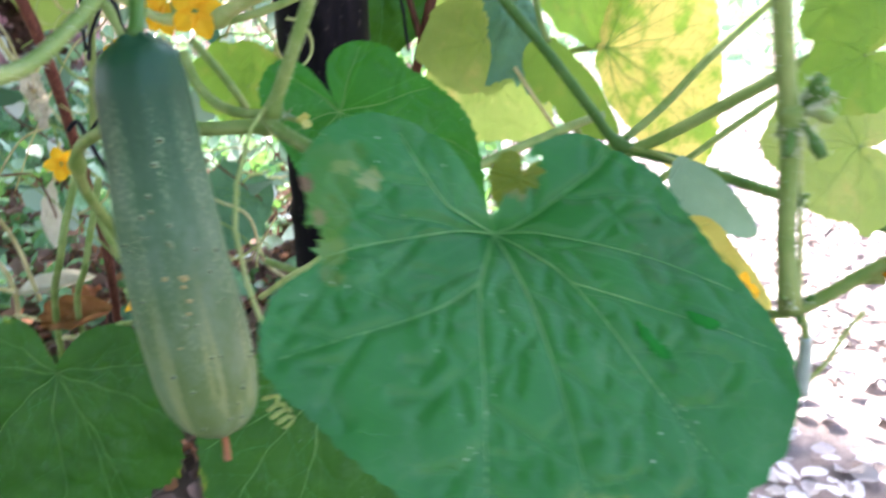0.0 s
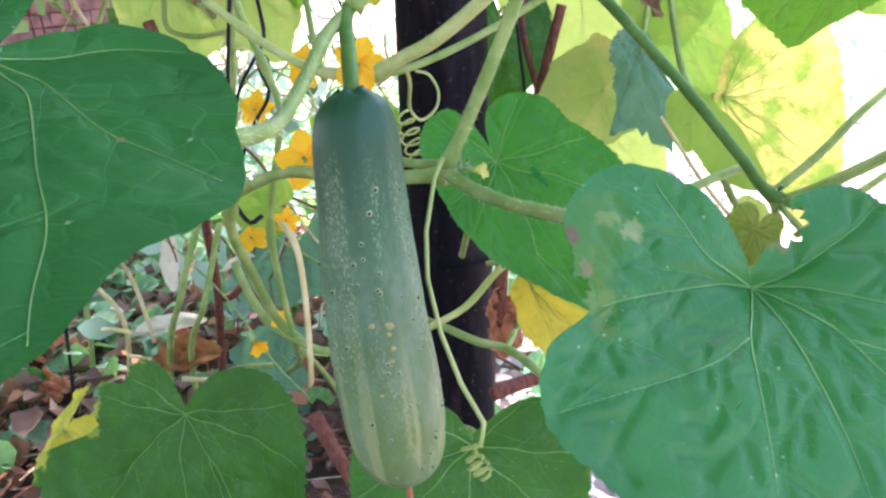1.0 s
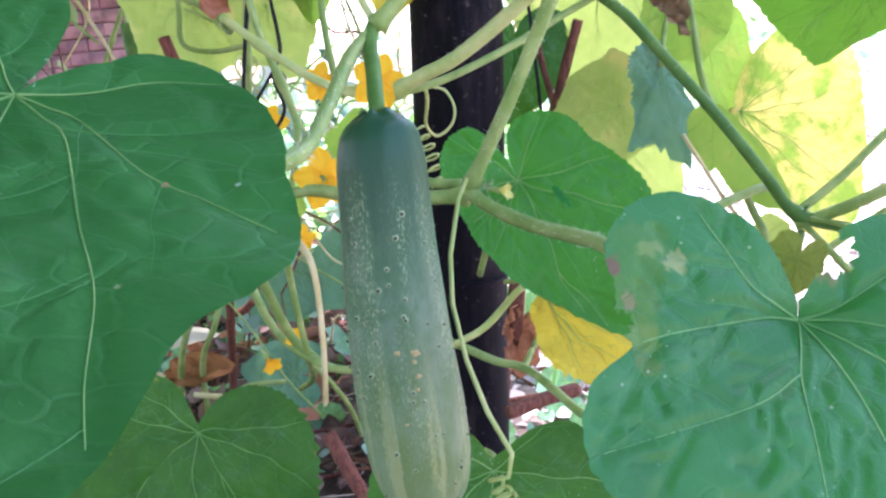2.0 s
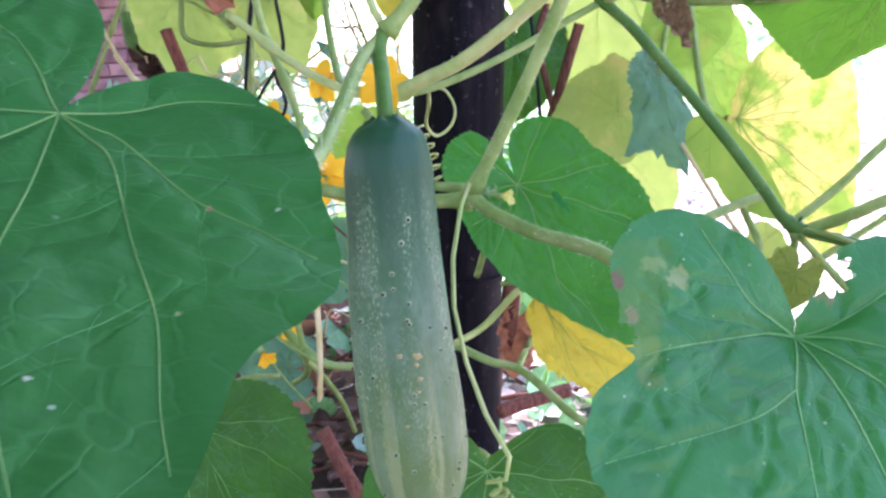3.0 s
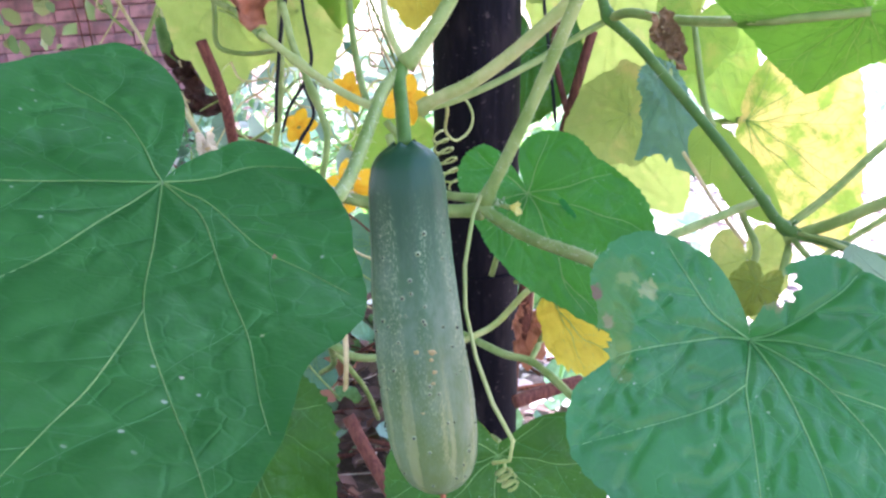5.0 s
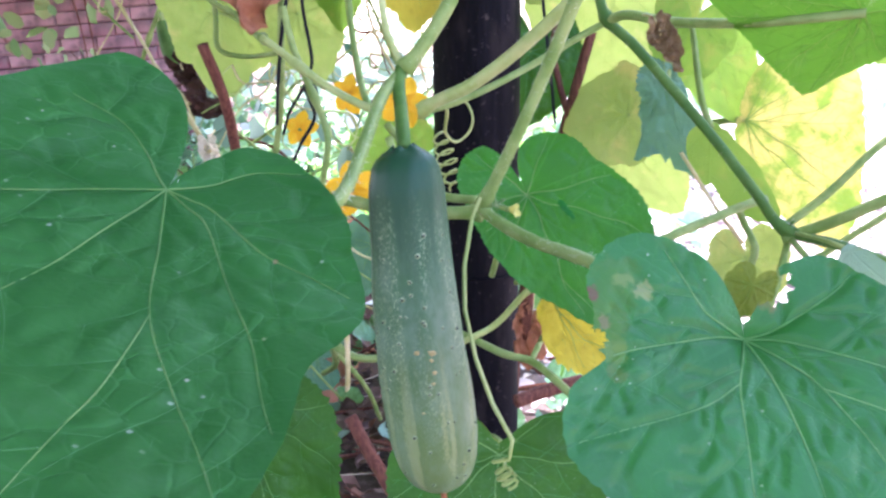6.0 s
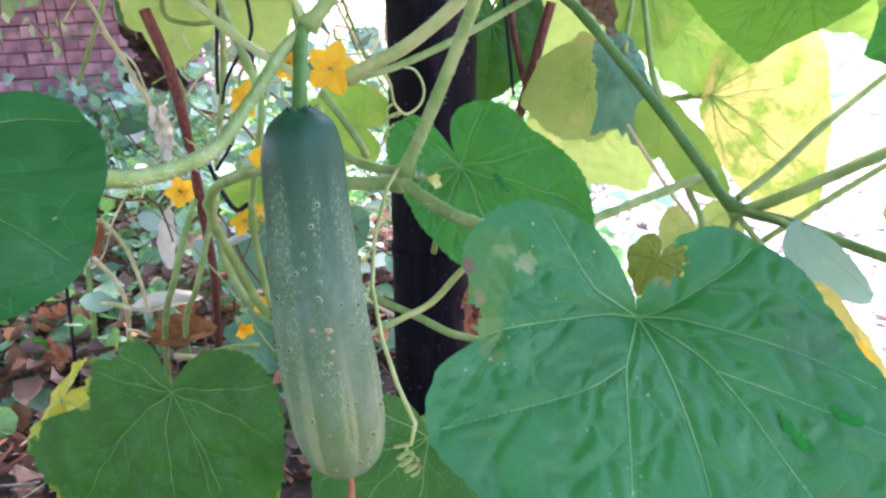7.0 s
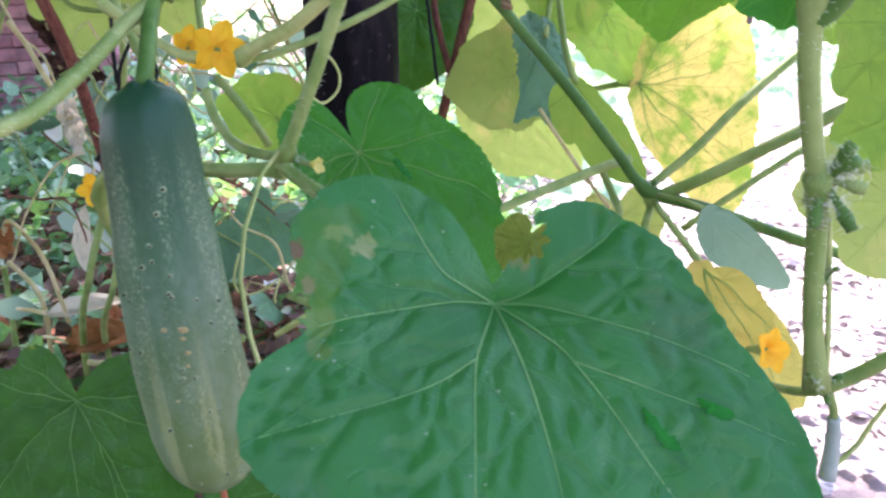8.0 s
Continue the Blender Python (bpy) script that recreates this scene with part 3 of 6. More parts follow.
def build_wall():
    n = Nodes("lime_mortar")
    g = n.noise(n.local(), 40, 5)
    mortar = n.finish(n.mix(g, (0.09, 0.055, 0.055), (0.2, 0.14, 0.13)), 0.95, n.bump(g, 0.8, 0.006), spec=0.1)
    top = WALL_ROWS * COURSE
    v = [(x, y, z) for z in (-0.1, top) for x, y in ((WALL_LEFT, WALL_Y + 0.01), (WALL_RIGHT - 0.22, WALL_Y + 0.01), (WALL_RIGHT - 0.22, WALL_Y + 0.24), (WALL_LEFT, WALL_Y + 0.24))]
    f = [(0, 1, 5, 4), (1, 2, 6, 5), (2, 3, 7, 6), (3, 0, 4, 7), (4, 5, 6, 7), (3, 2, 1, 0)]
    wall = tagged(new("wall_north", mesh_of("wall_north", v, f, mortar, False)), "old weathered red brick garden wall", "wall", kind="structure")
    brick = brick_material()
    rng = np.random.default_rng(4)
    kinds = []
    for k in range(8):
        bv, bf = brick_verts(rng)
        kinds.append(mesh_of("brick", bv, bf, brick, False))
    rest_v, rest_f = [], []
    for row in range(WALL_ROWS):
        z = (row + 0.5) * COURSE
        x = WALL_LEFT + (0.12 if row % 2 else 0.0)
        while x < WALL_RIGHT - 0.1:
            cx = x + 0.112
            if rng.random() > 0.02 and cx < WALL_RIGHT - 0.12 - 0.06 * (row % 3):
                yy = WALL_Y + 0.03 + rng.uniform(-0.012, 0.012)
                if -3.5 < cx < -1.3 and 4 <= row <= 18:
                    ob = part("brick", kinds[rng.integers(8)], wall)
                    ob.matrix_basis = pose(cx, yy, z, rng.uniform(-1, 1), rng.uniform(-0.7, 0.7), rng.uniform(-1, 1))
                else:
                    bv, bf = brick_verts(rng)
                    k = len(rest_v)
                    rest_v += [(a + cx, b + yy, c + z) for a, b, c in bv]
                    rest_f += [tuple(i + k for i in q) for q in bf]
            x += 0.228
    tagged(part("far_bricks", mesh_of("far_bricks", rest_v, rest_f, brick, False), wall), kind="stuff")


def scatter_leaves(name, label, category, rng, places, material, size, bend, lie, kind="stuff", outline=6):
    """Many small leaves in one mesh. places: (x, y, z); lie: 1 flat on the ground, 0 any way."""
    verts, faces = [], []
    for x, y, z in places:
        s = size * rng.uniform(0.5, 1.35)
        m = Matrix.Rotation(rng.uniform(0, 6.28), 3, "Z") @ Matrix.Rotation(rng.normal() * (1.25 - lie), 3, "X") @ Matrix.Rotation(rng.normal() * (1.1 - lie), 3, "Y")
        b = bend * rng.uniform(0.3, 1.6)
        wide = rng.uniform(0.55, 0.95)
        k = len(verts)
        shape = [(0, -0.5), (0.38, -0.3), (0.5, 0.05), (0.3, 0.4), (0, 0.62), (-0.3, 0.4), (-0.5, 0.05), (-0.38, -0.3)]
        for px, py in shape:
            q = m @ Vector((px * wide * s, py * s, (b * (px * px * 2.2 + py * py * 0.9) + 0.06 * rng.normal()) * s))
            verts.append((x + q.x, y + q.y, z + q.z))
        q = m @ Vector((0, 0, 0.03 * s))
        verts.append((x + q.x, y + q.y, z + q.z))
        faces += [(k + i, k + (i + 1) % 8, k + 8) for i in range(8)]
    return tagged(new(name, mesh_of(name, verts, faces, material)), label, category, kind=kind)


def weed_material(name, a, b, glow):
    n = Nodes(name)
    loc = n.local()
    isl = n.add("ShaderNodeNewGeometry").outputs["Random Per Island"]
    col = n.mix(isl, a, b)
    col = n.mix(n.ramp(n.noise(loc, 80, 3), 0.4, 0.7), col, tuple(c * 1.35 for c in b))
    return n.finish(col, 0.42, n.bump(n.noise(loc, 200), 0.4, 0.001), glow=glow, glow_share=0.35)


def litter_material(name, a, b, c):
    n = Nodes(name)
    loc = n.local()
    isl = n.add("ShaderNodeNewGeometry").outputs["Random Per Island"]
    col = n.mix(n.ramp(isl, 0.0, 0.7), a, b)
    col = n.mix(n.ramp(isl, 0.72, 0.9), col, c)
    col = n.mix(n.math("MULTIPLY", n.noise(loc, 90, 4), 0.5), col, tuple(x * 0.35 for x in a))
    return n.finish(col, 0.75, n.bump(n.noise(loc, 150, 4), 0.5, 0.002), glow=b, glow_share=0.15, spec=0.25)


def straw_material():
    n = Nodes("dry_straw")
    isl = n.add("ShaderNodeNewGeometry").outputs["Random Per Island"]
    col = n.mix(n.ramp(isl, 0.0, 0.6), (0.1, 0.062, 0.04), (0.3, 0.22, 0.14))
    col = n.mix(n.ramp(isl, 0.7, 0.95), col, (0.5, 0.43, 0.32))
    return n.finish(col, 0.8, n.bump(n.noise(n.local(), 300), 0.4, 0.0006), spec=0.2)


STRAW = straw_material()


def straw_litter(name, label, rng, count, xs, ys, r, lengths, material):
    """Thin bent stalks lying criss-cross, as one mesh."""
    verts, faces = [], []
    for _ in range(count):
        x, y, a, L = rng.uniform(*xs), rng.uniform(*ys), rng.uniform(0, 6.283), rng.uniform(*lengths)
        z, tilt, bow = rng.uniform(0.012, 0.045), rng.normal() * 0.22, rng.normal() * 0.12
        d, side = np.array((math.cos(a), math.sin(a), tilt)), np.array((-math.sin(a), math.cos(a), 0.0))
        rr = r * rng.uniform(0.5, 1.4)
        k = len(verts)
        for i, s in enumerate((-0.5, -0.15, 0.2, 0.5)):
            c = np.array((x, y, max(z, 0.008 + abs(tilt) * L * 0.5))) + d * s * L + side * bow * L * (1 - 4 * s * s)
            w = rr * (1.0, 1.1, 0.9, 0.4)[i]
            verts += [c + side * w, c - side * w * 0.5 + np.array((0, 0, w)), c - side * w * 0.5 - np.array((0, 0, w))]
        for i in range(3):
            for j in range(3):
                m = (j + 1) % 3
                faces.append((k + i * 3 + j, k + i * 3 + m, k + i * 3 + 3 + m, k + i * 3 + 3 + j))
    return tagged(new(name, mesh_of(name, verts, faces, material)), label, "straw", kind="stuff")


def build_undergrowth():
    rng = np.random.default_rng(11)
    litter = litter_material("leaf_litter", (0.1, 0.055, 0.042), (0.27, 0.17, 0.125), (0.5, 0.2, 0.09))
    # paler copy of the litter, with sunlight put into its colour
    pale = litter_material("sunlit_leaf_litter", (0.56, 0.49, 0.46), (0.76, 0.71, 0.68), (0.8, 0.77, 0.72))
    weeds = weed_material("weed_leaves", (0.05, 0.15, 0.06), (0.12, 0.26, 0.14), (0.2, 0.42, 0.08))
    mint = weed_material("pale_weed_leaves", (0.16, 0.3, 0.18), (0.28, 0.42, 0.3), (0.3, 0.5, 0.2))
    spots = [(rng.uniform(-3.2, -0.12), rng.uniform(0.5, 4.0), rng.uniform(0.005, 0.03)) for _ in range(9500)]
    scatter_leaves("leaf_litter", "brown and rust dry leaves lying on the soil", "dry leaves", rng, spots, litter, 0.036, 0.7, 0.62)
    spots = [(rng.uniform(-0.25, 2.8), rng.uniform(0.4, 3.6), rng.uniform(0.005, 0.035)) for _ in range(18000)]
    scatter_leaves("leaf_litter", "dry leaves lying in the sun, coloured pale for its light", "dry leaves", rng, spots, pale, 0.026, 0.3, 0.85)
    spots = [(rng.uniform(-1.7, -0.25), rng.uniform(0.85, 2.4), rng.uniform(0.03, 0.07)) for _ in range(900)]
    scatter_leaves("leaf_litter", "curled rust-brown dry leaves lying among the weeds", "dry leaves", rng, spots, litter, 0.042, 0.8, 0.7)
    straw_litter("dry_straw", "thin dry grass stalks and straw strewn over the soil", rng, 2300, (-2.6, -0.1), (0.75, 3.2), 0.0016, (0.03, 0.13), STRAW)
    straw_litter("dry_straw", "dark broken twigs strewn over the soil", rng, 900, (-2.4, -0.1), (0.75, 2.8), 0.003, (0.04, 0.16), STICK)
    # low weeds, rising towards the foot of the wall
    spots = []
    for _ in range(8200):
        x, y = rng.uniform(-3.6, 0.2), rng.uniform(0.9, 4.0)
        thick = noise.noise(Vector((x * 1.7, y * 1.7, 9))) + 0.55 * (y - 2.2)
        if thick > rng.uniform(-1.0, 0.7):
            spots.append((x, y, rng.uniform(0.02, 0.07 + 0.40 * max(0.0, (y - 2.0) / 2) * rng.uniform(0.3, 1))))
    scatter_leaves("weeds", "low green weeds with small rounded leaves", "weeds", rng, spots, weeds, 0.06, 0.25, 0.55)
    spots = []
    for _ in range(2600):
        x, y = rng.uniform(-3.4, 0.6), rng.uniform(1.5, 4.0)
        if noise.noise(Vector((x * 2.1, y * 2.1, 4))) + 0.5 * (y - 2.6) > rng.uniform(-0.3, 0.8):
            spots.append((x, y, rng.uniform(0.05, 0.12 + 0.42 * max(0.0, (y - 1.6) / 2.4))))
    scatter_leaves("weeds", "pale green creeping weeds below the brick wall", "weeds", rng, spots, mint, 0.075, 0.25, 0.6)
    spots = []
    for _ in range(6500):
        x, y = rng.uniform(-2.2, 5.5), rng.uniform(2.4, 7.5)
        if noise.noise(Vector((x * 1.3, y * 1.3, 14))) + 0.5 * (y - 3.4) + (0.5 if x < 0.6 else 0) > rng.uniform(-0.2, 0.9):
            spots.append((x, y, rng.uniform(0.03, 0.12 + 0.32 * max(0.0, y - 2.6) * rng.uniform(0.2, 1))))
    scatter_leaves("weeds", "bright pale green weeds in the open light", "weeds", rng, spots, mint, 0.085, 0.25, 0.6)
    # small rounded creeping leaves in the shade
    spots = []
    for _ in range(9000):
        x, y = rng.uniform(-3.0, -0.2), rng.uniform(0.9, 3.6)
        if noise.noise(Vector((x * 2.6, y * 2.6, 21))) + 0.35 * (y - 1.9) > rng.uniform(0.1, 0.7):
            spots.append((x, y, rng.uniform(0.015, 0.06 + 0.10 * max(0.0, y - 1.5))))
    scatter_leaves("weeds", "small rounded blue-green creeping leaves in the shade", "weeds", rng, spots, mint, 0.034, 0.25, 0.7)
    # fallen twigs
    for k in range(26):
        x, y = rng.uniform(-1.9, 0.3), rng.uniform(0.8, 2.6)
        a, L = rng.uniform(0, 6.28), rng.uniform(0.12, 0.45)
        d = Vector((math.cos(a), math.sin(a), 0)) * L
        pts = [(x, y, 0.015), (x + d.x * 0.5 + rng.normal() * 0.02, y + d.y * 0.5, 0.03), (x + d.x, y + d.y, 0.018)]
        stem("twig", pts, rng.uniform(0.002, 0.006), None, STICK if k % 3 else VINE_OLD, "thin dry twig lying on the soil", "twig", group="fallen twigs", sides=6)


def build_trees():
    """A belt of bushes and trees beyond the wall, and the shade trees beside the plot."""
    rng = np.random.default_rng(23)
    bark = stick_material("tree_bark", (0.07, 0.05, 0.04), (0.16, 0.12, 0.1))
    green = weed_material("tree_leaves", (0.04, 0.11, 0.03), (0.09, 0.2, 0.05), (0.22, 0.45, 0.05))
    for x, y, h, w in ((-4.2, 6.2, 4.6, 1.9), (-6.6, 3.4, 4.8, 2.0), (-4.9, 11.0, 4.2, 2.2), (4.5, 13.0, 4.6, 2.6), (9.5, 11.0, 4.0, 2.2)):
        tree = tagged(new("tree"), "leafy green garden tree beyond the brick wall", "tree", "trees beyond the wall")
        tree.matrix_basis = pose(x, y, 0)
        v, f = tube_data([(0, 0, -0.05), (0.06, 0.03, h * 0.3), (-0.04, 0.05, h * 0.62), (0.05, 0, h * 0.85)], 0.13, 0.03, 10, 0.08, 0.1)
        part("trunk", mesh_of("trunk", v, f, bark), tree)
        places = []
        for _ in range(7):
            a, up = rng.uniform(0, 6.28), rng.uniform(0.35, 0.85)
            e = Vector((math.cos(a) * w * rng.uniform(0.4, 0.8), math.sin(a) * w * rng.uniform(0.4, 0.8), h * up + 0.5))
            v, f = tube_data([(0, 0, h * up * 0.75), tuple(e * 0.5 + Vector((0, 0, h * up * 0.42))), tuple(e)], 0.04, 0.01, 6, 0.1, 0.1)
            part("limb", mesh_of("limb", v, f, bark), tree)
            for _ in range(260):
                d = rng.normal(size=3) * (0.42, 0.42, 0.34) * (w / 2)
                places.append((e.x + d[0], e.y + d[1], e.z + d[2]))
        crown = scatter_leaves("crown", "", "", rng, places, green, 0.17, 0.3, 0.3, kind="stuff")
        crown.parent = tree


def build_shade_canopy():
    """Unseen vine top, added over the plot to shade the plants below."""
    rng = np.random.default_rng(31)
    green = weed_material("shade_canopy_leaves", (0.03, 0.12, 0.03), (0.06, 0.18, 0.05), (0.14, 0.4, 0.03))
    spots = []
    while len(spots) < 1700:
        x, y = rng.uniform(-2.9, 0.3), rng.uniform(-1.6, 2.4)
        ragged = 0.45 * noise.noise(Vector((x * 1.6, y * 1.6, 40)))
        if x < 0.12 + ragged * 0.25 and x > -2.5 + ragged and -1.2 + ragged < y:
            spots.append((x, y, rng.uniform(1.1, 1.45)))
    # the sunny side stays open beyond the pole
    spots = [p for p in spots if p[0] < -0.3 or p[1] < 1.5]
    # more leaves are added right over the fruit to block stray sun
    spots += [(rng.uniform(-1.1, -0.02), rng.uniform(-0.3, 1.3), rng.uniform(1.1, 1.45)) for _ in range(620)]
    # a further unseen spread, added to shade the weeds towards the wall
    for _ in range(2600):
        x, y = rng.uniform(-4.6, -0.9), rng.uniform(2.3, 5.4)
        if x < -0.3 * y - 0.55:
            spots.append((x, y, rng.uniform(1.25, 1.6)))
    scatter_leaves("shade_canopy", "unseen spread of vine leaves overhead, added for shade", "vine leaves", rng, spots, green, 0.17, 0.2, 0.75)


build_ground()
build_wall()
build_undergrowth()
build_trees()
build_shade_canopy()


# ---- the pole ----
def build_pole():
    n = Nodes("blackened_bamboo")
    loc = n.local()
    streak = n.noise(n.stretch(loc, (90, 90, 7)), 1.0, 5, 0.7)
    spots = n.noise(loc, 130, 4)
    col = n.mix(n.ramp(streak, 0.4, 0.75), (0.003, 0.0026, 0.0035), (0.010, 0.008, 0.010))
    col = n.mix(n.ramp(spots, 0.62, 0.72), col, (0.05, 0.038, 0.034))
    worn = n.math("MULTIPLY", n.ramp(n.noise(n.stretch(loc, (30, 30, 9)), 1.0, 4, 0.65), 0.5, 0.68), 0.55)
    col = n.mix(worn, col, (0.026, 0.019, 0.017))
    m = n.finish(col, n.math("MULTIPLY_ADD", streak, 0.2, 0.5), n.bump(streak, 0.3, 0.002), spec=0.06)
    pole = tagged(new("bamboo_pole"), "blackened bamboo pole standing upright behind the cucumber", "pole")
    pole.matrix_basis = pose(-0.150, 0.85, 0, 0, 2.6, 0)
    verts, faces, sides = [], [], 40
    zs = list(np.linspace(-0.25, 2.2, 150))
    for z in zs:
        r = 0.0525 - 0.002 * z
        for node in (-0.06, 0.345, 0.80, 1.3, 1.75):
            r += 0.0026 * math.exp(-((z - node) / 0.006) ** 2) - 0.0014 * math.exp(-((z - node - 0.012) / 0.007) ** 2)
        for j in range(sides):
            a = 2 * math.pi * j / sides
            rr = r * (1 + 0.012 * noise.noise(Vector((math.cos(a) * 2, math.sin(a) * 2, z * 3))))
            verts.append((rr * math.cos(a), rr * math.sin(a), z))
    for i in range(len(zs) - 1):
        for j in range(sides):
            k = (j + 1) % sides
            faces.append((i * sides + j, i * sides + k, (i + 1) * sides + k, (i + 1) * sides + j))
    faces.append(tuple((len(zs) - 1) * sides + j for j in range(sides)))
    part("culm", mesh_of("culm", verts, faces, m), pole)
    for node in (0.345, 0.80):
        ring = [(0.0555 * math.cos(a), 0.0555 * math.sin(a), node) for a in np.linspace(0, 6.283, 25)]
        v, f = tube_data(ring, 0.0016, None, 6, 0.012)
        part("node_ring", mesh_of("node_ring", v, f, m), pole)


build_pole()


# ---- the cucumber ----
CU_TOP, CU_END = Vector((-0.124, 0.312, 0.568)), Vector((-0.116, 0.306, 0.384))


def cucumber_skin():
    n = Nodes("cucumber_skin")
    loc = n.local()
    sep = n.add("ShaderNodeSeparateXYZ")
    n.put(sep.inputs[0], loc)
    down = n.math("MULTIPLY", sep.outputs[2], -1 / 0.18)
    streak = n.noise(n.stretch(loc, (110, 110, 12)), 1.0, 4, 0.6)
    wide = n.noise(n.stretch(loc, (52, 52, 5)), 1.0, 3, 0.5)
    grain = n.noise(n.stretch(loc, (1, 1, 0.4)), 1250, 3, 0.6)
    level = n.math("ADD", down, n.math("MULTIPLY_ADD", streak, 0.4, -0.2))
    col = n.mix(n.ramp(level, 0.05, 0.42), (0.016, 0.062, 0.026), (0.055, 0.125, 0.055))
    col = n.mix(n.ramp(level, 0.4, 1.0), col, (0.115, 0.17, 0.05))
    # greyish wax bloom, rubbed off in blotches
    wax = n.math("MULTIPLY", n.ramp(n.noise(n.stretch(loc, (1, 1, 0.5)), 70, 4, 0.7), 0.35, 0.7), n.ramp(down, 0.12, 0.5))
    col = n.mix(n.math("MULTIPLY", wax, 0.28), col, (0.24, 0.32, 0.24))
    # pale dashes that run down from the neck, and long pale stripes at the flower end
    dash = n.math("MULTIPLY", n.ramp(grain, 0.53, 0.63), n.math("MULTIPLY", n.ramp(wide, 0.36, 0.54), n.ramp(level, 0.1, 0.26)))
    dash = n.math("MULTIPLY", dash, n.ramp(down, 0.95, 0.55))
    col = n.mix(n.math("MULTIPLY", dash, 0.45), col, (0.38, 0.46, 0.25))
    band = n.noise(n.stretch(loc, (120, 120, 3)), 1.0, 2, 0.5)
    stripe = n.math("MULTIPLY", n.ramp(n.math("ADD", band, n.math("MULTIPLY", grain, 0.2)), 0.62, 0.72), n.ramp(level, 0.45, 0.85))
    col = n.mix(n.math("MULTIPLY", stripe, 0.27), col, (0.46, 0.46, 0.2))
    rust = n.math("MULTIPLY", n.ramp(n.noise(n.stretch(loc, (1, 1, 0.4)), 75, 4, 0.7), 0.66, 0.74), n.ramp(down, 0.45, 0.55))
    col = n.mix(n.math("MULTIPLY", rust, 0.55), col, (0.38, 0.22, 0.08))
    bloom = n.noise(loc, 35, 3)
    n.bsdf.inputs["Sheen Weight"].default_value, n.bsdf.inputs["Sheen Roughness"].default_value = 0.0, 0.45
    return n.finish(col, n.math("MULTIPLY_ADD", bloom, 0.2, 0.3), n.bump(n.math("ADD", grain, n.math("MULTIPLY", streak, 1.5)), 0.25, 0.0008), spec=0.22)


def cucumber_radius(s):
    """Radius along the fruit, s from the neck (0) to the flower end (1)."""
    return float(np.interp(s, (0, 0.008, 0.022, 0.05, 0.11, 0.18, 0.28, 0.4, 0.55, 0.7, 0.82, 0.9, 0.95, 0.98, 0.995, 1.0),
                           (0.003, 0.0082, 0.0126, 0.0164, 0.0187, 0.0192, 0.0198, 0.0212, 0.0226, 0.0236, 0.0232, 0.0208, 0.0172, 0.0118, 0.006, 0.002)))


def build_cucumber():
    fruit = tagged(new("cucumber"), "striped green cucumber hanging from its stalk, paler below", "cucumber")
    axis = (CU_TOP - CU_END).normalized()
    q = Vector((0, 0, 1)).rotation_difference(axis)
    fruit.matrix_basis = Matrix.Translation(CU_TOP) @ q.to_matrix().to_4x4()
    length, sides, rows = (CU_TOP - CU_END).length, 96, 130
    fine = [cucumber_radius(s) for s in np.linspace(0, 1, 400)]
    soft = np.convolve(np.pad(fine, 6, mode="edge"), np.ones(13) / 13, "valid")

    def surface(s, a, extra=0.0):
        r = float(np.interp(s, np.linspace(0, 1, 400), soft))
        r *= 1 + 0.016 * math.cos(5 * a + 0.4) * min(1, s * 6) + 0.01 * math.cos(10 * a)
        r *= 1 + 0.02 * noise.noise(Vector((math.cos(a) * 1.5, math.sin(a) * 1.5, s * 6)))
        bx = -0.0035 * math.sin(math.pi * s)
        z = -s * length - 0.0025 * math.exp(-s * 60) * math.cos(5 * a) * 0.4
        return Vector((bx + (r + extra) * math.cos(a), (r + extra) * math.sin(a), z))

    S = (1 - np.cos(np.linspace(0, math.pi, rows))) / 2
    verts = [surface(s, 2 * math.pi * j / sides) for s in S for j in range(sides)]
    faces = []
    for i in range(rows - 1):
        for j in range(sides):
            k = (j + 1) % sides
            faces.append((i * sides + k, i * sides + j, (i + 1) * sides + j, (i + 1) * sides + k))
    part("skin", mesh_of("skin", verts, faces, cucumber_skin()), fruit)
    inv = fruit.matrix_basis.inverted()
    pts = [inv @ Vector(p) for p in ((-0.124, 0.3125, 0.5665), (-0.127, 0.330, 0.582), (-0.130, 0.346, 0.596), (-0.129, 0.354, 0.604))]
    v, f = tube_data(pts, 0.0036, 0.0034, 10, 0.003)
    part("stalk", mesh_of("stalk", v, f, VINE_DARK), fruit, "ribbed dark green fruit stalk")
    n = Nodes("wart_pale")
    wart_mat = n.finish(n.mix(n.noise(n.local(), 900, 2), (0.13, 0.2, 0.085), (0.24, 0.3, 0.15)), 0.6)
    n = Nodes("spine_dark")
    spine_mat = n.finish((0.01, 0.01, 0.006), 0.7)
    rng = np.random.default_rng(9)

    def cone(r, h, k=7):
        v = [(r * math.cos(2 * math.pi * i / k), r * math.sin(2 * math.pi * i / k), -0.0002) for i in range(k)]
        v += [(0.6 * r * math.cos(2 * math.pi * i / k), 0.6 * r * math.sin(2 * math.pi * i / k), h * 0.75) for i in range(k)] + [(0, 0, h)]
        f = [(i, (i + 1) % k, k + (i + 1) % k, k + i) for i in range(k)] + [(k + i, k + (i + 1) % k, 2 * k) for i in range(k)]
        return v, f

    wart = mesh_of("wart", *cone(0.00135, 0.0004, 9), wart_mat)
    spine = mesh_of("spine", *cone(0.0007, 0.0013, 6), spine_mat)
    for i in range(110):
        s, a = rng.uniform(0.22, 0.93), rng.uniform(0, 6.283)
        p, o = surface(s, a), surface(s, a, 0.01)
        m = Matrix.Translation(p) @ Vector((0, 0, 1)).rotation_difference((o - p).normalized()).to_matrix().to_4x4()
        k = rng.uniform(0.6, 1.25)
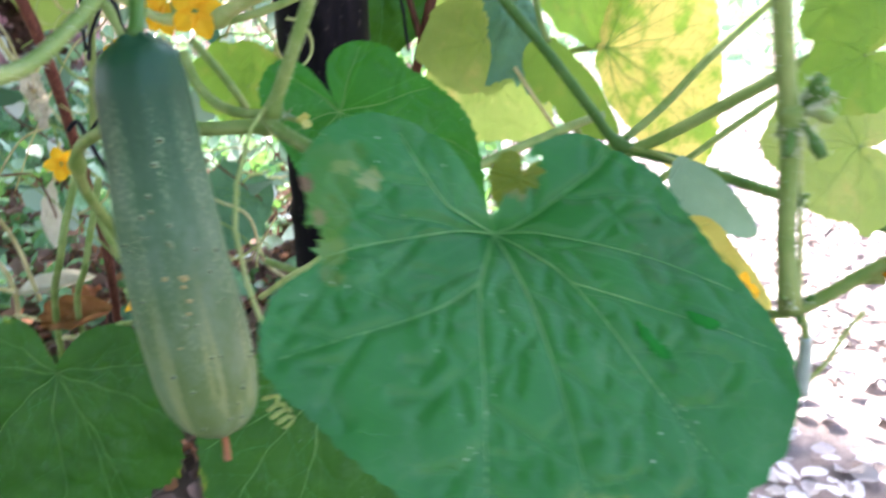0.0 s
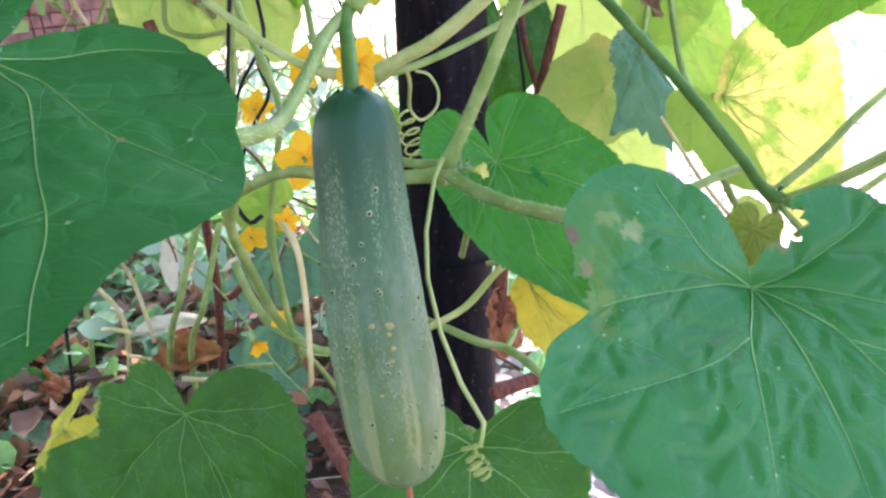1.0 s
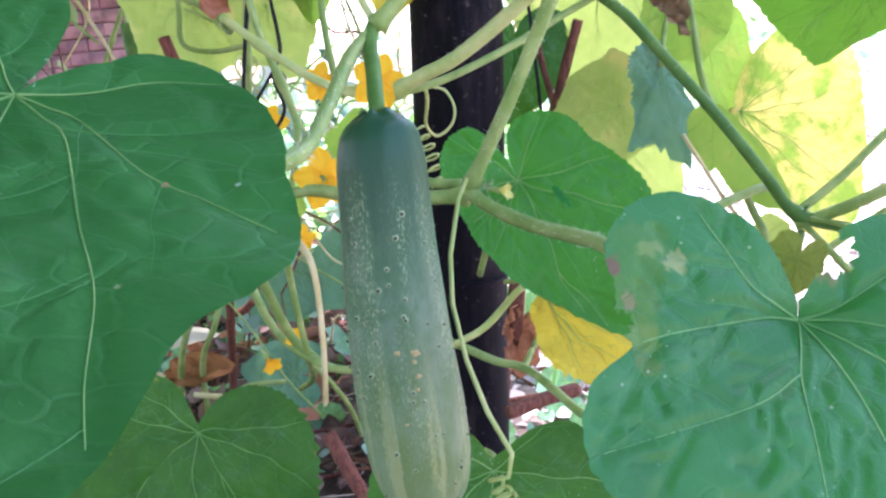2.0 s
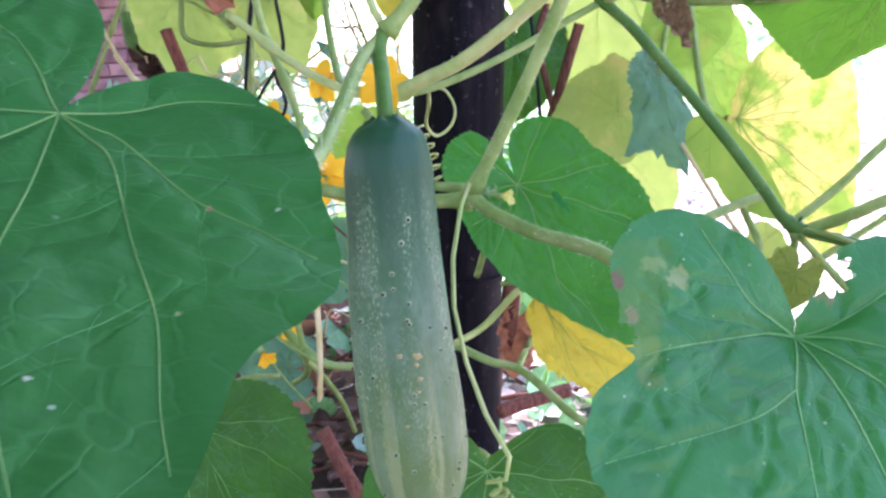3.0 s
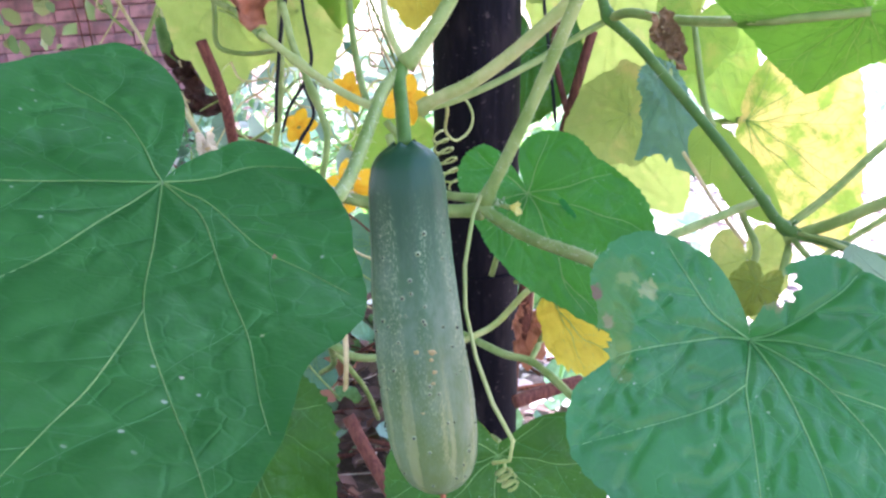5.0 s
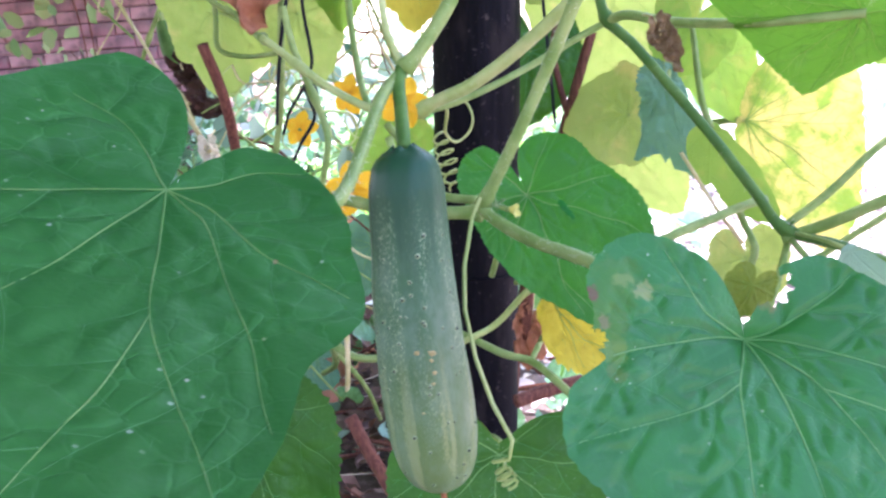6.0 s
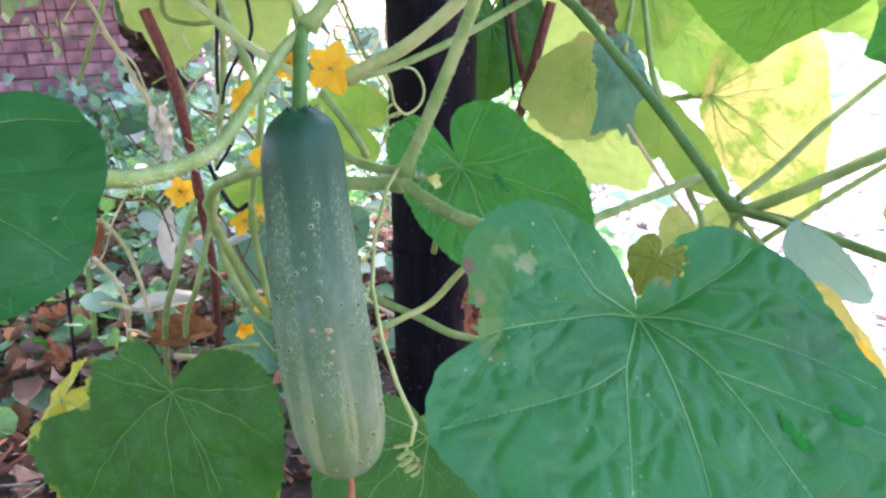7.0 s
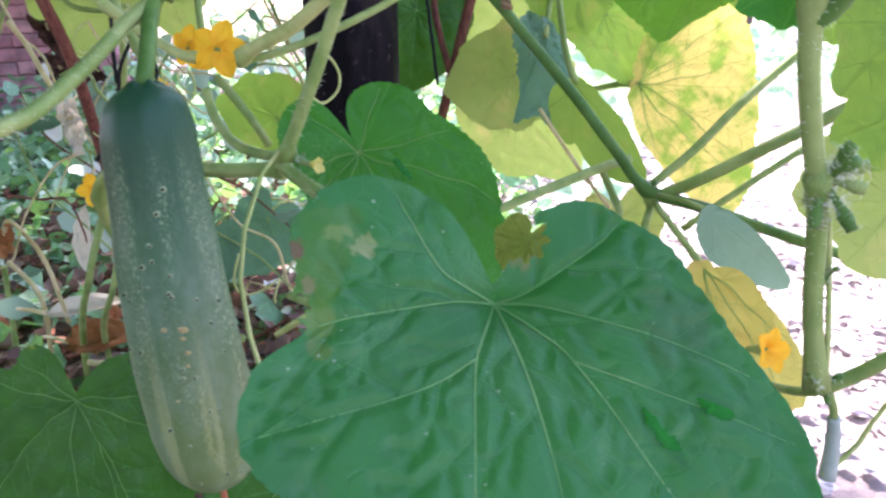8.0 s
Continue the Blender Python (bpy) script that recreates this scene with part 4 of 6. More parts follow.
        w = part("wart", wart, fruit, m=m @ Matrix.Diagonal((k, k, k, 1)))
        part("spine", spine, w)
    # corky scabs on the front of the fruit
    n = Nodes("corky_scab")
    scab_mat = n.finish(n.mix(n.noise(n.local(), 700, 3), (0.2, 0.2, 0.075), (0.4, 0.3, 0.12)), 0.8)
    for s, deg, r in ((0.53, -84, 0.0021), (0.535, -66, 0.0026), (0.555, -68, 0.0016), (0.59, -66, 0.0018), (0.62, -69, 0.0014), (0.70, -86, 0.0012)):
        p, o = surface(s, radians(deg)), surface(s, radians(deg), 0.01)
        ring = [(r * math.cos(k * 0.571) * rng.uniform(0.6, 1.1), r * 0.7 * math.sin(k * 0.571) * rng.uniform(0.6, 1.1), -0.0001) for k in range(11)]
        inner = [(x * 0.6, y * 0.6, 0.0004) for x, y, _ in ring]
        sv = ring + inner + [(0, 0, 0.0003)]
        sf = [(k, (k + 1) % 11, 11 + (k + 1) % 11, 11 + k) for k in range(11)] + [(11 + k, 11 + (k + 1) % 11, 22) for k in range(11)]
        part("scab", mesh_of("scab", sv, sf, scab_mat), fruit, "tan corky scab", Matrix.Translation(p) @ Vector((0, 0, 1)).rotation_difference((o - p).normalized()).to_matrix().to_4x4())
    # the shrivelled flower left on the end
    v, f = tube_data([(0, 0, -length + 0.001), (0.0004, -0.001, -length - 0.006), (-0.0005, -0.001, -length - 0.014)], 0.0014, 0.0018, 7, 0.003)
    part("flower_remnant", mesh_of("flower_remnant", v, f, DRY_RED), fruit, "shrivelled rust-brown flower remnant")


build_cucumber()


# ---- the large leaves ----
def shares(outline, size):
    return [(a, r / size) for a, r in outline]


RIGHT_OUTLINE = [(-180, 0.005), (-160, 0.006), (-150, 0.010), (-142, 0.0275), (-136, 0.0305), (-129, 0.0361), (-120, 0.0405), (-109, 0.044), (-94, 0.0515), (-79, 0.0564), (-65, 0.0665), (-57, 0.0785), (-50, 0.0912), (-42, 0.0985), (-33, 0.1034), (-19, 0.1029),
                 (2, 0.1), (22, 0.0885), (42, 0.082), (57, 0.0795), (66, 0.0815), (71, 0.081), (77, 0.0775), (83, 0.0715), (86.5, 0.0655), (88.5, 0.0575), (91, 0.054), (95, 0.0580), (100, 0.0590), (104, 0.0570), (110, 0.0580), (115, 0.0612), (122, 0.0622), (135, 0.0592),
                 (145, 0.0532), (153, 0.0432), (162, 0.0310), (169, 0.016), (174, 0.008), (180, 0.005)]
right_leaf = leaf("large bluish green leaf with a yellowed, insect-eaten rim", (0.012, 0.223, 0.502), (0.204, -0.561, -0.802), (0.106, -0.802, 0.588), 0.1, LEAF_BLUISH, shares(RIGHT_OUTLINE, 0.1),
     petiole=[(-0.095, 0.395, 0.519), (-0.083, 0.385, 0.511), (-0.064, 0.360, 0.506), (-0.045, 0.330, 0.506), (-0.034, 0.305, 0.507), (-0.008, 0.252, 0.499), (0.011, 0.2245, 0.5015)], pet_r=0.004, hairs=14,
     angles=300, rings=90, cup=0, funnel=0.016, droop=0, wave=0.018, veins=([(0, 0), (-5, 0.27), (-2, 0.58), (1, 0.95)], [(0, 0), (-36, 0.15), (-34, 0.283), (-27, 0.573), (-24, 0.95)], [(-34, 0.283), (-46, 0.632), (-49, 0.98)], [(0, 0), (-68, 0.1), (-64, 0.196), (-60, 0.533), (-56, 0.85)],
            [(0, 0), (-92, 0.1), (-104, 0.319), (-108, 0.42)], [(0, 0), (33, 0.1), (32, 0.192), (27, 0.3), (21, 0.564), (19, 0.9)], [(32, 0.192), (52, 0.358), (70, 0.734), (72, 0.85)], [(0, 0), (98, 0.08), (96, 0.152), (92, 0.462), (90, 0.56)], [(0, 0), (125, 0.09), (129, 0.186), (144, 0.336), (148, 0.42)]), bites=[(-0.0122, -0.0150, 0.0062), (0.0565, -0.0075, 0.0035)], seed=3, teeth=0.006, blur=0.8, quilt=0.0012, ribs=0.0004, rib_mat=RIB_CLEAR, swell=0.015)
LEFT_OUTLINE = [(-180, 0.0023), (-173, 0.0035), (-167, 0.0136), (-160, 0.0293), (-145, 0.0327), (-120, 0.0347), (-95, 0.0392), (-72, 0.0471), (-54, 0.0630), (-38, 0.0690), (-24, 0.1000), (-10, 0.1220), (5, 0.1250), (22, 0.1049), (40, 0.0856),
                (60, 0.0703), (82, 0.0600), (104, 0.0545), (122, 0.0565), (138, 0.0637), (151, 0.0734), (160, 0.0625), (167, 0.0424), (173, 0.0154), (180, 0.0025)]
leaf("broad dark green leaf held out close before the vine", (-0.1467, 0.1189, 0.5848), (0.032, -0.9569, -0.2886), (0.3188, -0.2639, 0.9103), 0.11, LEAF_GREEN, shares(LEFT_OUTLINE, 0.11),
     petiole=[(-0.129, 0.354, 0.602), (-0.137, 0.335, 0.591), (-0.138, 0.295, 0.575), (-0.137, 0.250, 0.562), (-0.134, 0.210, 0.561), (-0.134, 0.175, 0.564), (-0.139, 0.145, 0.573), (-0.1465, 0.1215, 0.5825)], pet_r=0.0033, hairs=14,
     angles=320, rings=90, cup=0.0, funnel=0.0, droop=0.0, sag=(0.2154, -0.2296, 0.2265), wave=0.006,
     veins=([(0, 0), (-17, 0.12), (-17, 0.231), (-17, 0.447), (-21, 0.656), (-23, 0.791), (-24, 1.0)], [(-17, 0.447), (-13, 0.647), (-11, 0.759), (-9, 1.0)], [(0, 0), (-50, 0.08), (-48, 0.159), (-36, 0.384), (-34, 0.53), (-31, 0.678), (-30, 0.8)],
            [(0, 0), (-70, 0.06), (-68, 0.12), (-56, 0.29), (-58, 0.403), (-58, 0.56)], [(0, 0), (11, 0.1), (11, 0.195), (9, 0.413), (9, 0.9)], [(0, 0), (60, 0.07), (58, 0.145), (55, 0.259), (54, 0.6)], [(0, 0), (142, 0.05), (144, 0.16), (140, 0.30), (131, 0.432)],
            [(0, 0), (-125, 0.05), (-128, 0.103), (-134, 0.2), (-124, 0.3)]), seed=5, teeth=0.002, blur=2.0, quilt=0.0005, ribs=0.00022, swell=0.008)
MID_OUTLINE = [(-180, 0.008), (-177, 0.018), (-168, 0.032), (-158, 0.0389), (-142, 0.0451), (-117, 0.0512), (-94, 0.0527), (-78, 0.0656), (-65, 0.0802), (-43, 0.0985), (-27, 0.1187), (-12, 0.1332), (-4, 0.1084), (8, 0.0829), (23, 0.0681), (44, 0.0526),
               (75, 0.0434), (102, 0.0431), (118, 0.0489), (132, 0.0525), (146, 0.0524), (162, 0.0469), (170, 0.034), (175, 0.016), (180, 0.008)]
mid_leaf = leaf("fresh green lobed leaf behind the fruit stalk", (-0.067, 0.481, 0.508), (0.374, -0.123, -0.919), (0.125, -0.975, 0.182), 0.13, LEAF_MID, shares(MID_OUTLINE, 0.13),
     petiole=[(-0.067, 0.4825, 0.507), (-0.073, 0.5, 0.502), (-0.085, 0.54, 0.47), (-0.10, 0.57, 0.42)], pet_r=0.0035, angles=200, rings=56, cup=0.03, funnel=0.005, droop=0.04, wave=0.012, seed=8, teeth=0.012, blur=1.5, quilt=0.0010,
     veins=((-8, 0.5, (-16, 4)), -46, 30, -88, 66, -130, 108, 146), ribs=0.0004)
LOWLEFT_OUTLINE = [(-180, 0.008), (-165, 0.020), (-150, 0.054), (-139, 0.075), (-125, 0.098), (-109, 0.116), (-97, 0.126), (-76, 0.140), (-61, 0.158), (-47, 0.148), (-34, 0.160), (0, 0.165), (30, 0.180), (41, 0.178), (50, 0.179), (58, 0.184), (65, 0.172), (67.5, 0.14),
                   (69, 0.103), (74, 0.092), (80, 0.0995), (86, 0.0965), (92, 0.0925), (96, 0.099), (101, 0.095), (104, 0.074), (112, 0.0715), (119, 0.075), (130, 0.0715), (139, 0.064), (147, 0.049), (153, 0.026), (165, 0.012), (180, 0.008)]
leaf("deep green leaf with a ragged yellowing rim, low on the vine", (-0.392, 0.646, 0.251), (-0.202, -0.299, -0.933), (-0.086, -0.943, 0.321), 0.155, LEAF_LOW, shares(LOWLEFT_OUTLINE, 0.155),
     petiole=[(-0.392, 0.649, 0.250), (-0.387, 0.68, 0.26), (-0.365, 0.72, 0.265), (-0.33, 0.74, 0.26)], pet_r=0.004, angles=260, rings=50, cup=0.0, funnel=0.006, droop=0.06, wave=0.02, seed=12, teeth=0.02, blur=0.8, quilt=0.0014, veins=(0, (-35, 0.3, (-25, -45)), 38, -75, 80, -118, 122), ribs=0.00055, swell=0.005)
LOWMID_OUTLINE = [(-180, 0.008), (-160, 0.012), (-149, 0.0174), (-138, 0.0354), (-125, 0.0561), (-112, 0.0658), (-95, 0.0707), (-65, 0.079), (-44, 0.0894), (-20, 0.0978), (0, 0.1108), (24, 0.0987), (47, 0.0974), (65, 0.0845), (90, 0.0762), (107, 0.0646),
                  (129, 0.046), (146, 0.0308), (160, 0.0129), (180, 0.008)]
leaf("deep green leaf hanging below the cucumber", (-0.092, 0.420, 0.336), (-0.040, -0.361, -0.932), (0.042, -0.932, 0.360), 0.11, LEAF_LOW, shares(LOWMID_OUTLINE, 0.11),
     petiole=[(-0.092, 0.422, 0.335), (-0.095, 0.45, 0.33), (-0.11, 0.5, 0.3), (-0.13, 0.53, 0.24)], pet_r=0.0035, angles=180, rings=44, cup=0.0, funnel=0.005, droop=0.06, wave=0.02, seed=15, teeth=0.012, blur=2, quilt=0.0012, ribs=0.0005, swell=0.006)
DROOP_OUTLINE = [(-180, 0.02), (-165, 0.06), (-150, 0.1), (-135, 0.12), (-115, 0.13), (-95, 0.118), (-80, 0.097), (-67, 0.080), (-50, 0.070), (-30, 0.068), (-14, 0.072), (0, 0.083), (10, 0.060), (25, 0.048), (47, 0.042), (70, 0.042), (100, 0.046), (130, 0.05), (160, 0.04), (180, 0.02)]
leaf("sunlit yellow-green leaf drooping from a long petiole", (0.143, 0.460, 0.617), (-0.014, 0.05, -0.061), (0.15, 0.95, 0.3), 0.083, LEAF_DROOP, shares(DROOP_OUTLINE, 0.083),
     petiole=[(-0.001, 0.576, 0.625), (0.014, 0.560, 0.628), (0.042, 0.530, 0.620), (0.083, 0.495, 0.616), (0.115, 0.472, 0.616), (0.143, 0.459, 0.617)], pet_r=0.0038, angles=160, rings=40, funnel=0.003, droop=-0.04, wave=0.02, seed=18, blur=1.5, ribs=0.0004, rib_mat=RIB_LIT, veins=(0, -38, 30, -68, -95, -125, 100))
YELLOW_OUTLINE = [(-180, 0.012), (-150, 0.03), (-125, 0.085), (-108, 0.1412), (-89, 0.1379), (-54, 0.1332), (-27, 0.1501), (-7, 0.1848), (6, 0.1963), (12, 0.15), (24, 0.0889), (50, 0.0331), (95, 0.012), (180, 0.008)]
leaf("sunlit leaf mottled yellow between green veins", (0.205, 0.930, 0.502), (0.566, -0.152, -0.81), (-0.022, -0.985, 0.169), 0.19, LEAF_MOTTLED, shares(YELLOW_OUTLINE, 0.19),
     petiole=[(0.205, 0.932, 0.502), (0.18, 0.95, 0.50), (0.13, 0.96, 0.49)], pet_r=0.005, angles=160, rings=44, funnel=0.004, droop=0.05, wave=0.02, seed=21, blur=2, quilt=0.002, veins=(0, -25, -50, -78, -105, 20), ribs=0.0008, rib_mat=RIB_LIT)
BLUE_OUTLINE = [(-180, 0.02), (-101, 0.012), (-60, 0.02), (-29, 0.0314), (-24, 0.0617), (-11, 0.0784), (0, 0.1016), (11, 0.0821), (22, 0.072), (34, 0.0908), (38, 0.0517), (71, 0.03), (126, 0.0309), (164, 0.0291), (180, 0.02)]
leaf("ragged blue-green leaf hanging folded among the stems", (0.078, 0.75, 0.566), (0.223, -0.049, -0.973), (0.124, -0.989, 0.078), 0.1, LEAF_TEAL, shares(BLUE_OUTLINE, 0.1), petiole=[(0.078, 0.752, 0.566), (0.085, 0.77, 0.60), (0.10, 0.79, 0.66)], pet_r=0.003, angles=120, rings=30, fold=-0.35, droop=0.05, wave=0.07, crumple=0.06, seed=24, blur=0.9, teeth=0.05)
FOLD_OUTLINE = [(-180, 0.004), (-120, 0.006), (-60, 0.008), (-24, 0.022), (-8, 0.062), (0, 0.096), (10, 0.089), (20, 0.076), (30, 0.066), (36, 0.046), (42, 0.052), (55, 0.046), (72, 0.034), (95, 0.025), (140, 0.01), (180, 0.004)]
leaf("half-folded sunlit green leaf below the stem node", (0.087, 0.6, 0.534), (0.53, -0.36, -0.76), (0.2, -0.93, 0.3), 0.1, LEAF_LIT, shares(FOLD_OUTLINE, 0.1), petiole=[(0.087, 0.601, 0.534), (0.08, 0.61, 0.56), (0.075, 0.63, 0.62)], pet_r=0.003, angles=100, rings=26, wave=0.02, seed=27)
LOWYELLOW_OUTLINE = [(-180, 0.006), (-74, 0.0097), (-46, 0.0513), (-25, 0.076), (-8, 0.0887), (1, 0.0962), (9, 0.0804), (18, 0.0595), (41, 0.041), (63, 0.0197), (134, 0.0087), (180, 0.006)]
leaf("withering yellow leaf hanging below the green one", (-0.049, 0.53, 0.41), (0.60, 0.0, -0.80), (0.0, -1.0, 0.1), 0.108, LEAF_YELLOW, shares([(a, r * 1.12) for a, r in LOWYELLOW_OUTLINE], 0.108), petiole=[(-0.049, 0.531, 0.41), (-0.06, 0.55, 0.42), (-0.08, 0.58, 0.41)], pet_r=0.003, angles=140, rings=36, wave=0.06, droop=0.1, seed=30, teeth=0.05, crumple=0.05, ribs=0.0006, rib_mat=RIB_PALE, veins=(0, -22, 20, -44))
RIGHTYELLOW_OUTLINE = [(-180, 0.006), (-67, 0.006), (-58, 0.0199), (-29, 0.0443), (-19, 0.0738), (-6, 0.1051), (1, 0.1111), (13, 0.0938), (31, 0.066), (60, 0.0393), (87, 0.0194), (180, 0.006)]
leaf("yellowed leaf with brown blotches, in the sun", (0.151, 0.47, 0.424), (0.52, -0.181, -0.835), (0.217, -0.917, 0.334), 0.11, LEAF_STRAW, shares(RIGHTYELLOW_OUTLINE, 0.11), petiole=[(0.151, 0.472, 0.424), (0.145, 0.50, 0.435), (0.132, 0.53, 0.455)], pet_r=0.003, angles=140, rings=36, wave=0.05, seed=33, ribs=0.0006, rib_mat=RIB_PALE, veins=(0, -16, 18, 40))
RIGHTBLUE_OUTLINE = [(-180, 0.005), (-53, 0.0057), (-26, 0.0221), (-12, 0.046), (0, 0.0847), (14, 0.0634), (32, 0.0405), (74, 0.0183), (117, 0.0077), (180, 0.005)]
leaf("pale blue-green leaf seen edge-on behind the stem", (0.162, 0.5, 0.454), (0.723, 0.0, -0.69), (0.1, -1.0, 0.2), 0.085, LEAF_TEAL_LIT, shares(RIGHTBLUE_OUTLINE, 0.085), petiole=[(0.162, 0.501, 0.454), (0.15, 0.515, 0.458), (0.135, 0.53, 0.46)], pet_r=0.002, angles=90, rings=24, seed=36)


leaf("curled bright yellow leaf drooping near the ground", (-0.668, 0.845, 0.132), (-0.72, -0.1, -0.68), (-0.35, -0.85, 0.35), 0.145, LEAF_WAN, [(a, r * (1.0 if a < 0 else 0.62)) for a, r in GENERIC],
     petiole=[(-0.668, 0.846, 0.132), (-0.645, 0.87, 0.132), (-0.61, 0.90, 0.11)], pet_r=0.003, angles=120, rings=34, cup=-0.15, fold=-0.75, droop=0.25, wave=0.09, crumple=0.07, seed=39, teeth=0.04, ribs=0.0006, rib_mat=RIB_PALE)


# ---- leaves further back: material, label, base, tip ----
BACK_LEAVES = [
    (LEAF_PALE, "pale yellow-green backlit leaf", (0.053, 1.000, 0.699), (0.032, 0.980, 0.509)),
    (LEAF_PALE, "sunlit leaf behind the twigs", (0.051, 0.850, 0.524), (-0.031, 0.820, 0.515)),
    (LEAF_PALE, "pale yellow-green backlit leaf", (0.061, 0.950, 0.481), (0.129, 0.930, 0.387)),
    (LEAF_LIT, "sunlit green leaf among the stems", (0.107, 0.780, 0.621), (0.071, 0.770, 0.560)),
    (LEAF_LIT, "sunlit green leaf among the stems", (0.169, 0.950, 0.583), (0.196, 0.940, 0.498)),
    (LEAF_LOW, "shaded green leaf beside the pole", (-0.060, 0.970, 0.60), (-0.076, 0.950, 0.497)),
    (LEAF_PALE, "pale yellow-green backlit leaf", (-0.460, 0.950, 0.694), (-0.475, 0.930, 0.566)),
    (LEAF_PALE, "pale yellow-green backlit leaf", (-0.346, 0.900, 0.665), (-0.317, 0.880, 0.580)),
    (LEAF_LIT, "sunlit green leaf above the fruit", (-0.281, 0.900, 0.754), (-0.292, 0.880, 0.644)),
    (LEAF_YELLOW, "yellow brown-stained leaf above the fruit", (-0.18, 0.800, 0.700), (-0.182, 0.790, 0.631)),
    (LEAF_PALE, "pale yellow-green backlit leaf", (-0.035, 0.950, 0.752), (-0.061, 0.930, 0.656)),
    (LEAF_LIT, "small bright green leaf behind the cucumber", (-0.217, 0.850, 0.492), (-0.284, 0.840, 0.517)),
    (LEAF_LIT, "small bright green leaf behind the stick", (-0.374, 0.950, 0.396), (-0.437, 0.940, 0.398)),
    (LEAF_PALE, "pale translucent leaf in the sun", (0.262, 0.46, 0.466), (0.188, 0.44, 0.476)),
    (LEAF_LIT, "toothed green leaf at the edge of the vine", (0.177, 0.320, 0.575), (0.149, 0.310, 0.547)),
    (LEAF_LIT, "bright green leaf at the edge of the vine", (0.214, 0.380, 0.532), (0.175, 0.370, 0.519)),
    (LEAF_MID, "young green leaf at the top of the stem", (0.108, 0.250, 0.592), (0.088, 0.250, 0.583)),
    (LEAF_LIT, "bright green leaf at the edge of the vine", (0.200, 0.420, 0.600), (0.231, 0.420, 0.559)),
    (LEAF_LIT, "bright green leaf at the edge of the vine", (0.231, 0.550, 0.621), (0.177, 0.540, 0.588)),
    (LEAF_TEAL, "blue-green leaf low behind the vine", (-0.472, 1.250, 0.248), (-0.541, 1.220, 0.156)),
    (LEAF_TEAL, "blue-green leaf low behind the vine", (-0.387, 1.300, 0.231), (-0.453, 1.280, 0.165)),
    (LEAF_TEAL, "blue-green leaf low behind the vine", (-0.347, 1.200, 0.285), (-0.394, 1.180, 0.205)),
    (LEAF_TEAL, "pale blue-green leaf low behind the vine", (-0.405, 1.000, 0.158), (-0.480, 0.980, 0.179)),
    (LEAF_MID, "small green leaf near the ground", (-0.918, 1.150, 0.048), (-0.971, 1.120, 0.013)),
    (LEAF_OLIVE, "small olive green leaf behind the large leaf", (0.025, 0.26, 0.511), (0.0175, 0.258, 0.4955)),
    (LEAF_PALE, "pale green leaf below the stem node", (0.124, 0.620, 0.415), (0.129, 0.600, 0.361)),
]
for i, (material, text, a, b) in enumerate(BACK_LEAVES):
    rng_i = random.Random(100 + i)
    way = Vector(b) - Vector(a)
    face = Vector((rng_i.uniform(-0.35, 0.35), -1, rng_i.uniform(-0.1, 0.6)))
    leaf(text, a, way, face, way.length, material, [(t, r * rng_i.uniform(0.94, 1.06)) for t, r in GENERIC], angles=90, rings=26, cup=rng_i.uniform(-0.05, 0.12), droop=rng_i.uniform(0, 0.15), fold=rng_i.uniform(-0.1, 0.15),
         wave=0.04, seed=100 + i, teeth=0.02, quilt=0.0012, petiole=[a, tuple(Vector(a) - way * 0.25 + Vector((0, 0.02, 0))), tuple(Vector(a) - way * 0.5 + Vector((0.01, 0.06, -0.02)))], pet_r=way.length * 0.024, ribs=way.length * 0.004, rib_mat=RIB_FAINT if material in (LEAF_MID, LEAF_LOW) else RIB_PALE if material is LEAF_PALE else RIB_LIT, crumple=0.03)


# ---- stems, tendrils, sticks and wire ----
stem("vine_stem", [(-0.128, 0.354, 0.603), (-0.120, 0.355, 0.611), (-0.111, 0.360, 0.623), (-0.102, 0.365, 0.637), (-0.092, 0.370, 0.659), (-0.078, 0.370, 0.686)], 0.0040, None, VINE, "thick pale green vine stem covered in bristles", hairs=14, knots=(0.0,))
stem("vine_stem", [(-0.129, 0.356, 0.605), (-0.136, 0.360, 0.620), (-0.140, 0.370, 0.640), (-0.141, 0.380, 0.671)], 0.0020, None, VINE_PALE, "thin pale green side shoot")
stem("vine_stem", [(-0.093, 0.395, 0.520), (-0.081, 0.390, 0.542), (-0.068, 0.385, 0.567), (-0.054, 0.380, 0.596), (-0.044, 0.375, 0.618), (-0.033, 0.370, 0.642), (-0.021, 0.365, 0.666)], 0.0037, None, VINE, "thick pale green vine stem covered in bristles", hairs=18, knots=(0.0,))
stem("vine_stem", [(-0.094, 0.398, 0.515), (-0.125, 0.405, 0.514), (-0.158, 0.430, 0.512), (-0.200, 0.470, 0.512), (-0.234, 0.500, 0.502), (-0.266, 0.530, 0.485), (-0.282, 0.560, 0.452), (-0.285, 0.595, 0.412), (-0.280, 0.632, 0.352), (-0.255, 0.632, 0.324)], 0.0042, None, VINE, "main vine stem running behind the cucumber", knots=(0.0, 0.6))
stem("vine_stem", [(-0.099, 0.420, 0.518), (-0.120, 0.440, 0.517), (-0.144, 0.470, 0.521), (-0.160, 0.490, 0.534), (-0.167, 0.500, 0.551)], 0.0030, None, VINE, "")
stem("vine_stem", [(-0.145, 0.510, 0.567), (-0.120, 0.525, 0.572), (-0.091, 0.540, 0.582), (-0.057, 0.560, 0.597), (-0.031, 0.570, 0.610), (-0.002, 0.576, 0.624)], 0.0028, None, VINE, "")
